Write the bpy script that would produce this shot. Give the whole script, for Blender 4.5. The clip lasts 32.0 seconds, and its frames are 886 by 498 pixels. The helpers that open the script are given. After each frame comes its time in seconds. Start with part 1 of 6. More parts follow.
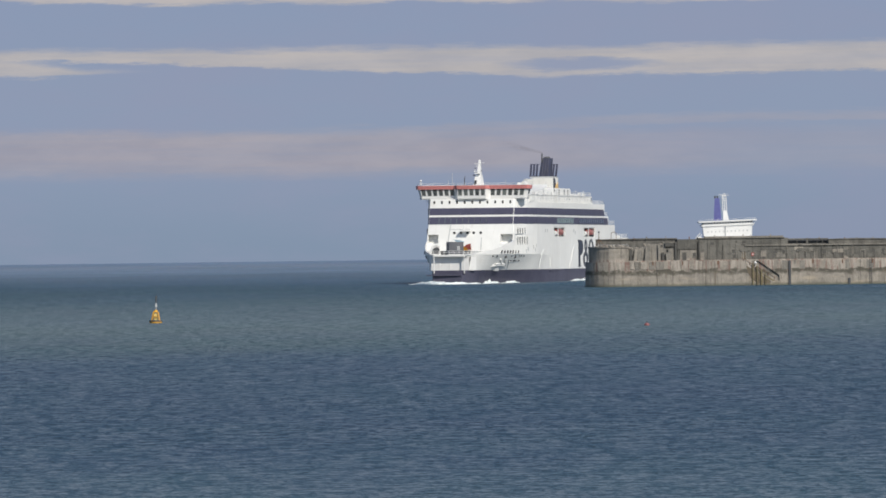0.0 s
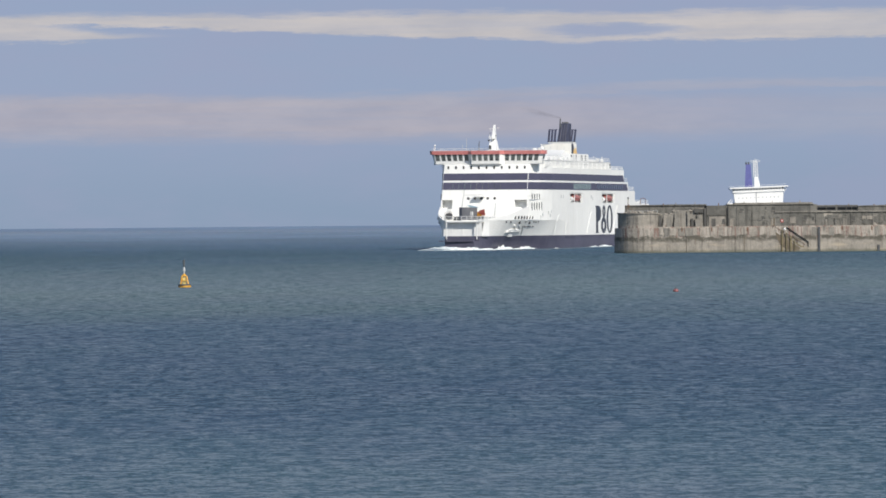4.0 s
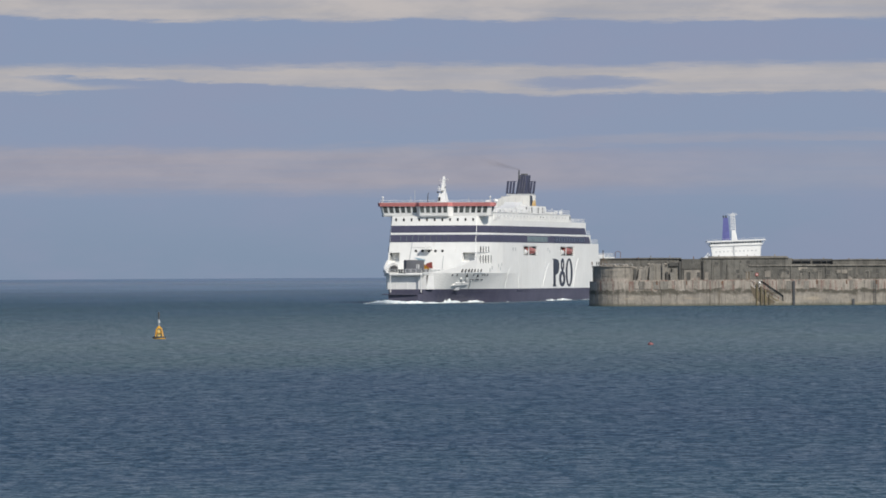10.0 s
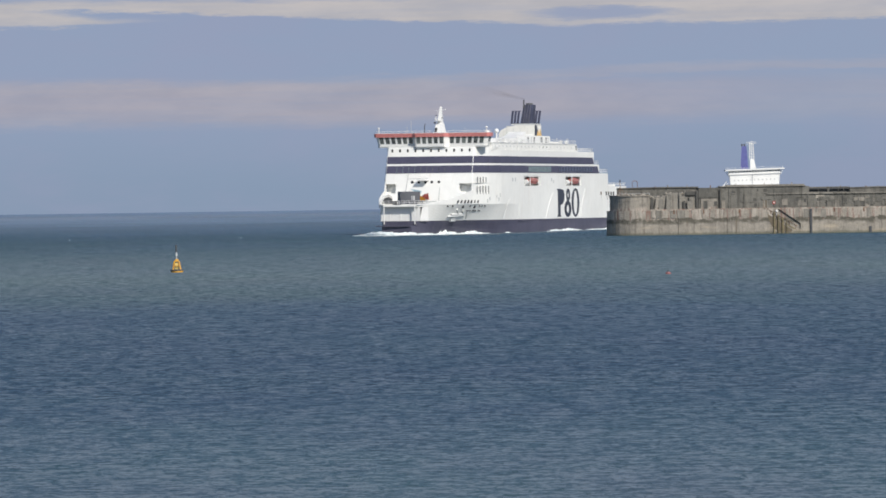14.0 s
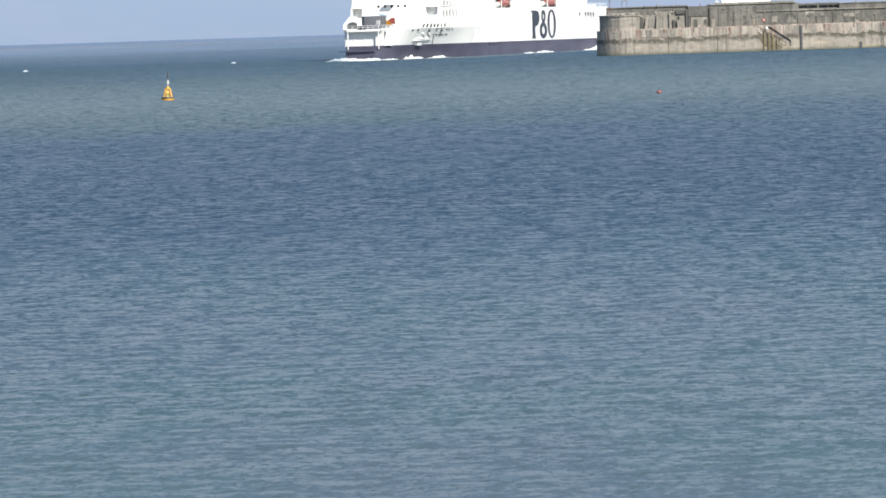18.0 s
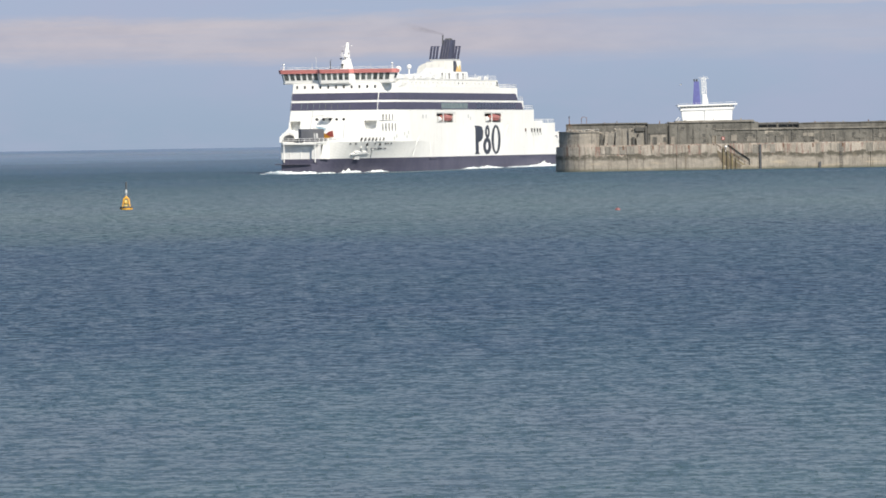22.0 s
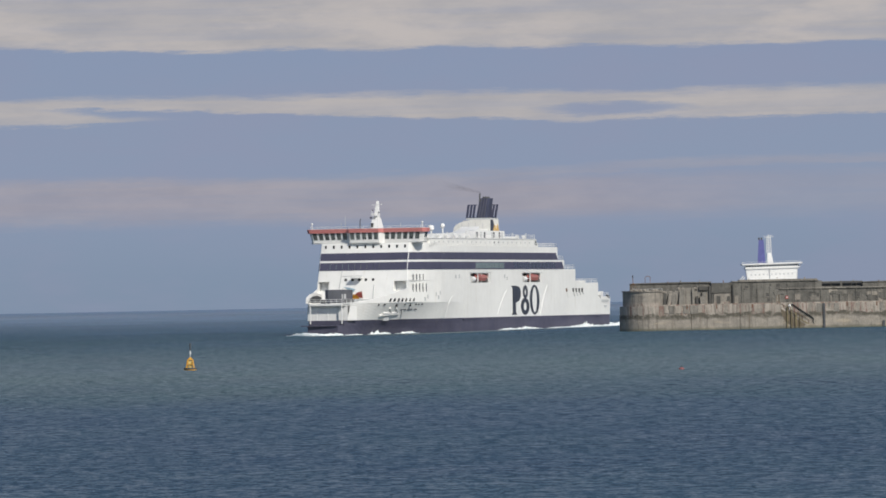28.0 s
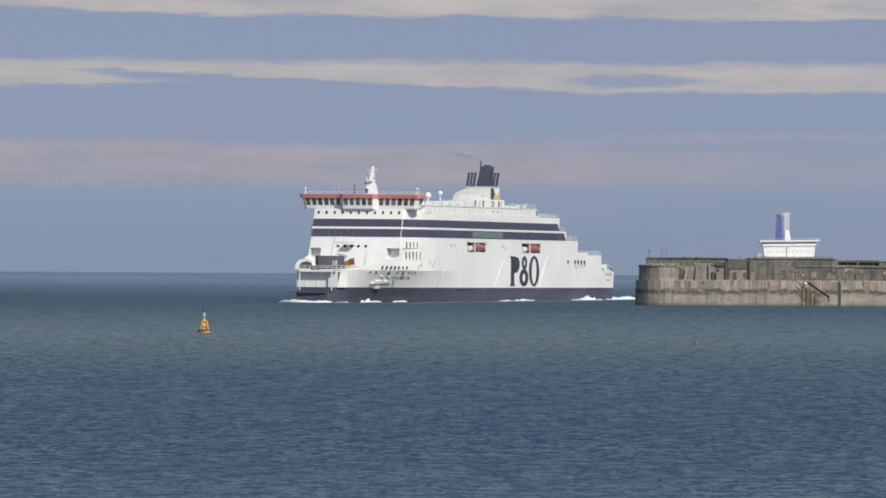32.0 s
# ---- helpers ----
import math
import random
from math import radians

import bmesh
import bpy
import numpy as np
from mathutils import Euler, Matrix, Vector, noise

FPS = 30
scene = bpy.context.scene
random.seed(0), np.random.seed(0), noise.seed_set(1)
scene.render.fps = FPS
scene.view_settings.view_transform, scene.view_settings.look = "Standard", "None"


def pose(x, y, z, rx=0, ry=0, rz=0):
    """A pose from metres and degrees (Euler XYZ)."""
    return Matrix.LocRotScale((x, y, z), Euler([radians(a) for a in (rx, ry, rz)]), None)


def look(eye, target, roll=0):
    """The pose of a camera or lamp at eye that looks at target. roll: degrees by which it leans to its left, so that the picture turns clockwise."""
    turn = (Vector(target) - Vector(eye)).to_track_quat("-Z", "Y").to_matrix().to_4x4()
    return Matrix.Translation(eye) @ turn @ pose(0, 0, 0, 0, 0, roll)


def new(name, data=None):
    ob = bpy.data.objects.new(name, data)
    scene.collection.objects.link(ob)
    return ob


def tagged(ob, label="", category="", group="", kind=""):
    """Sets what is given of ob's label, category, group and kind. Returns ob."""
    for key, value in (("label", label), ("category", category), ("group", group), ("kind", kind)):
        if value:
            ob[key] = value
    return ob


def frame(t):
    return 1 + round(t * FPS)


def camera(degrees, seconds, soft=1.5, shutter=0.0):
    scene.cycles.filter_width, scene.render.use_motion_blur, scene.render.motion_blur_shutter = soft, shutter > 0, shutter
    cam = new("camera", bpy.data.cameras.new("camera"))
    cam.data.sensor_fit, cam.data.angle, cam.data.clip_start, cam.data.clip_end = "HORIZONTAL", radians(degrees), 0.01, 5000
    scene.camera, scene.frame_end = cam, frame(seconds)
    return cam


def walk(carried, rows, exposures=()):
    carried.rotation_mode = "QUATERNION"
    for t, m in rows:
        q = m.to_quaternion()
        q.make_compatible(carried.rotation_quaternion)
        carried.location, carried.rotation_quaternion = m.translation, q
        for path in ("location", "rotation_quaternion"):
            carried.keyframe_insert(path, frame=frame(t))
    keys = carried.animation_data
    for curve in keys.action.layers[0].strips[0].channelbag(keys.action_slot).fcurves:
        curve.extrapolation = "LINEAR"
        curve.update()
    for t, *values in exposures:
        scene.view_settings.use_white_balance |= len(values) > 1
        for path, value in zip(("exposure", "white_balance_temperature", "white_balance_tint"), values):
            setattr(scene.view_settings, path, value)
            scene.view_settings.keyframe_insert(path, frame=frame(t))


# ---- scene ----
EYE = (0.0, 0.0, 11.2)


def aim(yaw, pitch):
    """A point far along a heading (degrees to the right) and a tilt (degrees up)."""
    a, b = radians(yaw), radians(pitch)
    return (EYE[0] + 1000 * math.sin(a) * math.cos(b), EYE[1] + 1000 * math.cos(a) * math.cos(b), EYE[2] + 1000 * math.sin(b))


cam = camera(8.153, 32.0, soft=1.7)
walk(cam, [(t, look(EYE, aim(yaw, pitch), roll)) for t, yaw, pitch, roll in [
    (0.0, 0.4616, -0.0352, -0.730), (0.5, 0.4230, -0.0268, -0.557), (1.0, 0.3542, -0.4016, -0.546), (1.5, 0.3493, -0.6357, -0.645),
    (2.0, 0.2826, -0.4634, -0.734), (2.5, 0.2677, -0.2561, -0.740), (4.5, 0.1785, -0.3695, -0.485), (5.0, 0.1147, -0.2617, -0.591),
    (5.5, 0.1444, -0.1456, -0.479), (6.0, 0.2524, -0.2072, -0.223), (6.5, 0.3381, -0.2082, -0.242), (7.0, 0.3820, -0.1762, -0.401),
    (7.5, 0.3726, -0.0761, -0.479), (8.0, 0.4028, -0.0044, -0.481), (8.5, 0.3731, 0.0411, -0.544), (9.0, 0.3870, 0.0422, -0.295),
    (9.5, 0.4308, 0.0433, -0.128), (10.0, 0.4239, 0.1307, -0.314), (10.5, 0.4090, 0.1785, -0.489), (11.0, 0.3717, 0.0761, -0.656),
    (11.5, 0.3144, -0.0697, -0.714), (12.0, 0.2289, -0.1323, -0.530), (12.5, 0.2300, -0.1943, -0.482), (13.0, 0.2806, -0.2900, -0.611),
    (13.5, 0.2591, -0.3554, -0.701), (14.0, 0.2599, -0.5039, -0.811), (14.5, 0.1934, -0.7366, -0.868), (16.5, 0.0069, -0.8102, -1.330),
    (17.0, 0.0422, -1.2856, -1.246), (17.5, 0.0499, -1.7937, -1.567), (18.0, 0.2950, -2.1348, -1.833), (18.5, 0.3875, -2.2663, -1.934),
    (19.0, 0.5258, -2.4556, -1.471), (19.5, 0.8322, -2.3421, -1.425), (20.0, 0.9230, -1.8057, -1.492), (20.5, 0.8524, -1.1079, -1.439),
    (21.0, 0.9257, -0.8153, -1.310), (21.5, 0.7109, -0.8483, -1.122), (22.0, 0.7163, -1.0953, -0.959), (22.5, 0.7709, -1.2040, -0.887),
    (23.0, 0.6882, -0.2934, -1.191), (23.5, 0.3115, 0.1409, -1.128), (24.0, 0.1352, 0.3129, -1.148), (24.5, 0.0323, 0.2922, -1.287),
    (25.0, 0.1825, -0.0130, -1.044), (25.5, 0.1619, 0.0378, -0.980), (26.0, 0.2449, 0.2742, -1.018), (26.5, 0.2150, 0.3784, -1.016),
    (28.5, 0.1440, 0.3879, -1.206), (29.0, 0.1928, 0.3488, -1.358), (29.5, 0.1835, 0.2902, -1.433), (30.0, 0.1937, 0.3303, -1.615),
    (30.5, 0.1300, 0.2770, -1.599), (31.0, 0.0498, 0.1579, -0.593), (31.5, 0.0345, 0.0398, -0.380), (32.0, -0.0030, 0.1009, 0.365),
]], exposures=[(0.0, 0.06, 6500, 10.0), (1.0, 0.16, 6496, 10.0), (2.0, 0.4, 6492, 10.0), (2.6, 0.3, 6490, 10.0), (5.0, 0.29, 6440, 10.0), (6.0, 0.09, 6440, 10.0), (6.5, 0.05, 6440, 10.0), (8.0, 0.1, 6440, 10.0), (9.2, 0.02, 6440, 10.0), (11.0, 0.06, 6440, 10.0), (12.0, 0.16, 6440, 10.0), (13.0, 0.1, 6440, 10.0), (14.0, 0.18, 6440, 10.0), (16.0, 0.34, 6480, 9.4), (17.0, 0.58, 6500, 9.1), (18.0, 0.84, 6500, 8.8), (19.0, 0.86, 6555, 9.0), (20.0, 0.8, 6610, 9.2), (21.0, 0.6, 6685, 9.3), (22.0, 0.58, 6760, 9.4), (22.8, 0.6, 6760, 9.6), (23.3, 0.35, 6726, 9.8), (24.0, 0.04, 6680, 10.0), (25.0, 0.02, 6600, 10.0), (26.0, 0.07, 6540, 10.0), (28.0, 0, 6500, 10.0), (29.0, -0.07, 6500, 10.0), (30.0, -0.02, 6500, 10.0), (31.0, 0, 6500, 10.0), (32.0, 0.06, 6500, 10.0)])

# ---- world and sun ----
SUN_AZ, SUN_EL = 146.0, 40.0   # degrees from +y towards +x: behind the camera, a little to its right
world = bpy.data.worlds.new("sky")
scene.world = world
world.use_nodes = True
wn = world.node_tree.nodes
wl_ = world.node_tree.links
wn.clear()
sky = wn.new("ShaderNodeTexSky")
sky.sky_type = "NISHITA"
sky.sun_disc = False
sky.sun_elevation, sky.sun_rotation = radians(SUN_EL), radians(SUN_AZ)
sky.air_density, sky.dust_density, sky.ozone_density = 1.0, 0.6, 1.8
bg = wn.new("ShaderNodeBackground")
bg.inputs["Strength"].default_value = 0.09
wo = wn.new("ShaderNodeOutputWorld")
wl_.new(sky.outputs[0], bg.inputs[0])
wl_.new(bg.outputs[0], wo.inputs[0])

sun_data = bpy.data.lights.new("sun", "SUN")
sun_data.energy, sun_data.angle, sun_data.color = 4.2, radians(0.53), (1.0, 0.94, 0.83)
sun = new("sun", sun_data)
_az, _el = radians(SUN_AZ), radians(SUN_EL)
sun.matrix_world = look((300 * math.sin(_az) * math.cos(_el), 300 * math.cos(_az) * math.cos(_el), 300 * math.sin(_el)), (0, 0, 0))


# ---- materials ----
def material(name):
    m = bpy.data.materials.new(name)
    m.use_nodes = True
    t = m.node_tree
    t.nodes.clear()
    out = t.nodes.new("ShaderNodeOutputMaterial")
    return m, t, out


def node(t, kind, **props):
    n = t.nodes.new(kind)
    for key, value in props.items():
        n.inputs[key.replace("_", " ")].default_value = value
    return n


def math_node(t, op, a, b=None, c=None, clamp=False):
    n = t.nodes.new("ShaderNodeMath")
    n.operation, n.use_clamp = op, clamp
    for i, v in enumerate((a, b, c)):
        if v is None:
            continue
        if isinstance(v, (int, float)):
            n.inputs[i].default_value = v
        else:
            t.links.new(v, n.inputs[i])
    return n.outputs[0]


def mix_colour(t, fac, a, b, mode="MIX"):
    n = t.nodes.new("ShaderNodeMix")
    n.data_type, n.blend_type = "RGBA", mode
    for i, v in ((0, fac), (6, a), (7, b)):
        if isinstance(v, (int, float)):
            n.inputs[i].default_value = v
        elif isinstance(v, tuple):
            n.inputs[i].default_value = (*v, 1)
        else:
            t.links.new(v, n.inputs[i])
    return n.outputs[2]


def ramp(t, fac, lo, hi):
    """0 below lo, 1 above hi, smooth between."""
    n = t.nodes.new("ShaderNodeMapRange")
    n.interpolation_type = "SMOOTHSTEP"
    n.inputs[1].default_value, n.inputs[2].default_value = lo, hi
    t.links.new(fac, n.inputs[0])
    return n.outputs[0]


def coords(t, scale=(1, 1, 1), space="Object", turn=0.0):
    n = t.nodes.new("ShaderNodeMapping")
    n.inputs["Scale"].default_value = scale
    n.inputs["Rotation"].default_value = (0, 0, radians(turn))
    if space == "World":
        g = t.nodes.new("ShaderNodeNewGeometry")
        t.links.new(g.outputs["Position"], n.inputs[0])
    else:
        c = t.nodes.new("ShaderNodeTexCoord")
        t.links.new(c.outputs[space], n.inputs[0])
    return n.outputs[0]


def noise_tex(t, vec, scale, detail=3.0, rough=0.55, distortion=0.0):
    n = t.nodes.new("ShaderNodeTexNoise")
    n.inputs["Scale"].default_value, n.inputs["Detail"].default_value = scale, detail
    n.inputs["Roughness"].default_value, n.inputs["Distortion"].default_value = rough, distortion
    t.links.new(vec, n.inputs["Vector"])
    return n.outputs["Fac"]


def surface(name, colour, dark=None, scale=0.6, rough=0.55, metal=0.0, stretch=(1, 1, 1), bump=0.0, bump_scale=8.0, streak=None, streak_amount=0.0, gloss=0.5):
    """A painted or mineral surface with stains at two scales; streak: the colour of runs down its face."""
    m, t, out = material(name)
    vec = coords(t, stretch)
    a = noise_tex(t, vec, scale, 5, 0.6)
    b = noise_tex(t, vec, scale * 9, 3, 0.6)
    dark = dark or tuple(c * 0.72 for c in colour)
    f = ramp(t, math_node(t, "ADD", math_node(t, "MULTIPLY", a, 0.7), math_node(t, "MULTIPLY", b, 0.3)), 0.36, 0.66)
    col = mix_colour(t, f, dark, colour)
    if streak:
        s = noise_tex(t, coords(t, (1.1, 1.1, 0.06)), 1.0, 4, 0.7)
        col = mix_colour(t, math_node(t, "MULTIPLY", ramp(t, s, 0.56, 0.72), streak_amount), col, streak)
    p = node(t, "ShaderNodeBsdfPrincipled", Roughness=rough, Metallic=metal)
    p.inputs["Specular IOR Level"].default_value = gloss
    t.links.new(col, p.inputs["Base Color"])
    t.links.new(math_node(t, "MULTIPLY_ADD", b, 0.25, rough - 0.12, clamp=True), p.inputs["Roughness"])
    if bump:
        bn = node(t, "ShaderNodeBump", Strength=0.6, Distance=bump)
        t.links.new(noise_tex(t, vec, bump_scale, 4, 0.65), bn.inputs["Height"])
        t.links.new(bn.outputs[0], p.inputs["Normal"])
    t.links.new(p.outputs[0], out.inputs[0])
    return m


WHITE = surface("white_ship_paint", (0.775, 0.775, 0.76), (0.695, 0.695, 0.68), 0.05, 0.42, streak=(0.50, 0.44, 0.35), streak_amount=0.24, bump=0.10, bump_scale=0.16)
WHITE_CLEAN = surface("white_paint_clean", (0.735, 0.735, 0.725), (0.665, 0.665, 0.66), 0.15, 0.42)
PALE_BLUE = surface("pale_blue_paint", (0.45, 0.60, 0.70), None, 0.5, 0.45)
CASING = surface("casing_paint", (0.68, 0.67, 0.64), (0.60, 0.59, 0.56), 0.3, 0.5, streak=(0.36, 0.33, 0.29), streak_amount=0.3)
GREY_PAINT = surface("grey_ship_paint", (0.50, 0.51, 0.52), (0.40, 0.41, 0.42), 0.2, 0.5)
NAVY = surface("navy_hull_paint", (0.084, 0.081, 0.118), (0.056, 0.055, 0.088), 0.10, 0.5, streak=(0.16, 0.145, 0.14), streak_amount=0.4)
NAVY_STRIPE = surface("navy_stripe_paint", (0.072, 0.071, 0.116), (0.060, 0.060, 0.098), 0.2, 0.5, gloss=0.3)
FUNNEL_BLUE = surface("navy_funnel_paint", (0.050, 0.055, 0.092), (0.036, 0.040, 0.066), 0.5, 0.5, gloss=0.3)
RED_PAINT = surface("red_roof_paint", (0.60, 0.225, 0.215), (0.53, 0.19, 0.18), 0.3, 0.45)
ORANGE = surface("orange_boat_paint", (0.36, 0.12, 0.10), (0.28, 0.09, 0.08), 0.6, 0.4)
ORANGE_PALE = surface("pale_orange_paint", (0.58, 0.30, 0.24), None, 0.8, 0.45)
YELLOW = surface("yellow_paint", (0.62, 0.33, 0.03), (0.45, 0.22, 0.025), 1.2, 0.45)
OCHRE = surface("ochre_paint", (0.58, 0.40, 0.16), (0.46, 0.30, 0.12), 0.8, 0.45)
# paler yellow that paints the sun's glare into the buoy's colour
GLARE_YELLOW = surface("glare_yellow_paint", (0.80, 0.62, 0.22), None, 0.8, 0.45)
BLUE_FUNNEL = surface("blue_funnel_paint", (0.10, 0.11, 0.30), (0.075, 0.08, 0.23), 0.3, 0.45)
DARK = surface("dark_opening", (0.030, 0.031, 0.034), None, 0.5, 0.7)
RUBBER = surface("dark_steel", (0.075, 0.08, 0.09), None, 0.5, 0.6)
GLASS = surface("dark_window_glass", (0.20, 0.22, 0.205), (0.035, 0.042, 0.05), 0.45, 0.12, gloss=0.6)
BRIDGE_GLASS = surface("bridge_window_glass", (0.17, 0.19, 0.185), (0.04, 0.045, 0.05), 0.28, 0.10, gloss=0.6)
DARK_GLASS = surface("deep_window_glass", (0.040, 0.044, 0.075), (0.030, 0.033, 0.055), 0.5, 0.15, gloss=0.5)
PALE_GLASS = surface("pale_window_glass", (0.20, 0.25, 0.24), (0.12, 0.16, 0.17), 0.9, 0.18, gloss=0.6)
LOGO = surface("dark_blue_lettering_paint", (0.036, 0.042, 0.062), None, 0.4, 0.45)
TIMBER = surface("weathered_timber", (0.16, 0.13, 0.09), (0.08, 0.065, 0.05), 1.5, 0.8, stretch=(1, 1, 0.2))
ALGAE = surface("weedy_timber", (0.215, 0.178, 0.10), (0.11, 0.095, 0.06), 1.2, 0.85)
RUST = surface("rusted_steel", (0.20, 0.10, 0.055), (0.09, 0.055, 0.04), 1.5, 0.8)
RED_SIGN = surface("red_sign_paint", (0.42, 0.11, 0.095), None, 1.0, 0.6)
BUOY_RED = surface("faded_red_plastic", (0.24, 0.085, 0.09), None, 2.0, 0.5)


def concrete(name, base, dark, rust_amount, weed):
    """Old harbour concrete: blotches, dark runs, rust below the ledge, weed and damp near the water."""
    m, t, out = material(name)
    vec = coords(t)
    sep = t.nodes.new("ShaderNodeSeparateXYZ")
    t.links.new(coords(t), sep.inputs[0])
    z = sep.outputs[2]
    big = noise_tex(t, vec, 0.10, 5, 0.62)
    mid = noise_tex(t, vec, 0.7, 5, 0.65)
    fine = noise_tex(t, vec, 5.0, 4, 0.6)
    f = math_node(t, "ADD", math_node(t, "MULTIPLY", big, 0.5), math_node(t, "ADD", math_node(t, "MULTIPLY", mid, 0.32), math_node(t, "MULTIPLY", fine, 0.18)))
    col = mix_colour(t, ramp(t, f, 0.40, 0.60), dark, base)
    runs = noise_tex(t, coords(t, (1.1, 1.1, 0.06)), 1.0, 6, 0.75)
    col = mix_colour(t, math_node(t, "MULTIPLY", ramp(t, runs, 0.50, 0.64), 0.62), col, tuple(c * 0.55 for c in dark))
    if rust_amount:
        r = noise_tex(t, coords(t, (1.5, 1.5, 0.10)), 1.0, 5, 0.72)
        zone = math_node(t, "MULTIPLY", ramp(t, z, 3.2, 4.0), math_node(t, "SUBTRACT", 1.0, ramp(t, z, 6.4, 7.4)))
        pale = math_node(t, "MULTIPLY", zone, ramp(t, noise_tex(t, coords(t, (0.7, 0.7, 0.08)), 1.0, 5, 0.65), 0.47, 0.58))
        col = mix_colour(t, math_node(t, "MULTIPLY", pale, 0.8), col, (0.40, 0.36, 0.32))
        side = math_node(t, "MULTIPLY", zone, ramp(t, r, 0.50, 0.60))
        col = mix_colour(t, math_node(t, "MULTIPLY", side, rust_amount), col, (0.185, 0.105, 0.088))
        edge = noise_tex(t, coords(t, (0.22, 0.22, 0.2)), 1.0, 6, 0.7)
        line = math_node(t, "ADD", z, math_node(t, "MULTIPLY", math_node(t, "SUBTRACT", edge, 0.5), 3.4))
        band = math_node(t, "MULTIPLY", ramp(t, line, 2.5, 3.4), math_node(t, "SUBTRACT", 1.0, ramp(t, line, 3.9, 4.3)))
        col = mix_colour(t, math_node(t, "MULTIPLY", math_node(t, "MULTIPLY", band, ramp(t, mid, 0.30, 0.52)), 0.9), col, (0.075, 0.071, 0.058))
        runs2 = math_node(t, "MULTIPLY", ramp(t, noise_tex(t, coords(t, (0.55, 0.55, 0.10)), 1.0, 5, 0.7), 0.54, 0.66), math_node(t, "SUBTRACT", 1.0, ramp(t, z, 3.4, 4.4)))
        col = mix_colour(t, math_node(t, "MULTIPLY", runs2, 0.55), col, (0.15, 0.125, 0.095))
        pale2 = math_node(t, "MULTIPLY", ramp(t, noise_tex(t, coords(t, (0.09, 0.09, 0.5)), 1.0, 4, 0.6), 0.5, 0.66), math_node(t, "SUBTRACT", 1.0, ramp(t, z, 1.6, 2.8)))
        col = mix_colour(t, math_node(t, "MULTIPLY", pale2, 0.68), col, (0.42, 0.36, 0.28))
    if weed:
        low = math_node(t, "SUBTRACT", 1.0, ramp(t, math_node(t, "ADD", z, math_node(t, "MULTIPLY", mid, 0.8)), 0.55, 1.25))
        col = mix_colour(t, math_node(t, "MULTIPLY", low, 0.7), col, (0.10, 0.105, 0.075))
    p = node(t, "ShaderNodeBsdfPrincipled", Roughness=0.88)
    p.inputs["Specular IOR Level"].default_value = 0.3
    t.links.new(col, p.inputs["Base Color"])
    bn = node(t, "ShaderNodeBump", Strength=0.8, Distance=0.25)
    t.links.new(math_node(t, "ADD", mid, math_node(t, "MULTIPLY", fine, 0.4)), bn.inputs["Height"])
    t.links.new(bn.outputs[0], p.inputs["Normal"])
    t.links.new(p.outputs[0], out.inputs[0])
    return m


QUAY = concrete("pier_concrete", (0.335, 0.305, 0.266), (0.220, 0.201, 0.178), 0.8, True)
UPPER = concrete("upper_wall_concrete", (0.248, 0.231, 0.207), (0.150, 0.142, 0.128), 0.0, False)
FACADE = concrete("facade_concrete", (0.168, 0.161, 0.146), (0.102, 0.099, 0.092), 0.0, False)
# dark colour that stands in for shade inside gaps, doorways and windows
SHADE = surface("painted_dim_interior", (0.082, 0.079, 0.074), (0.060, 0.058, 0.055), 0.8, 0.8)


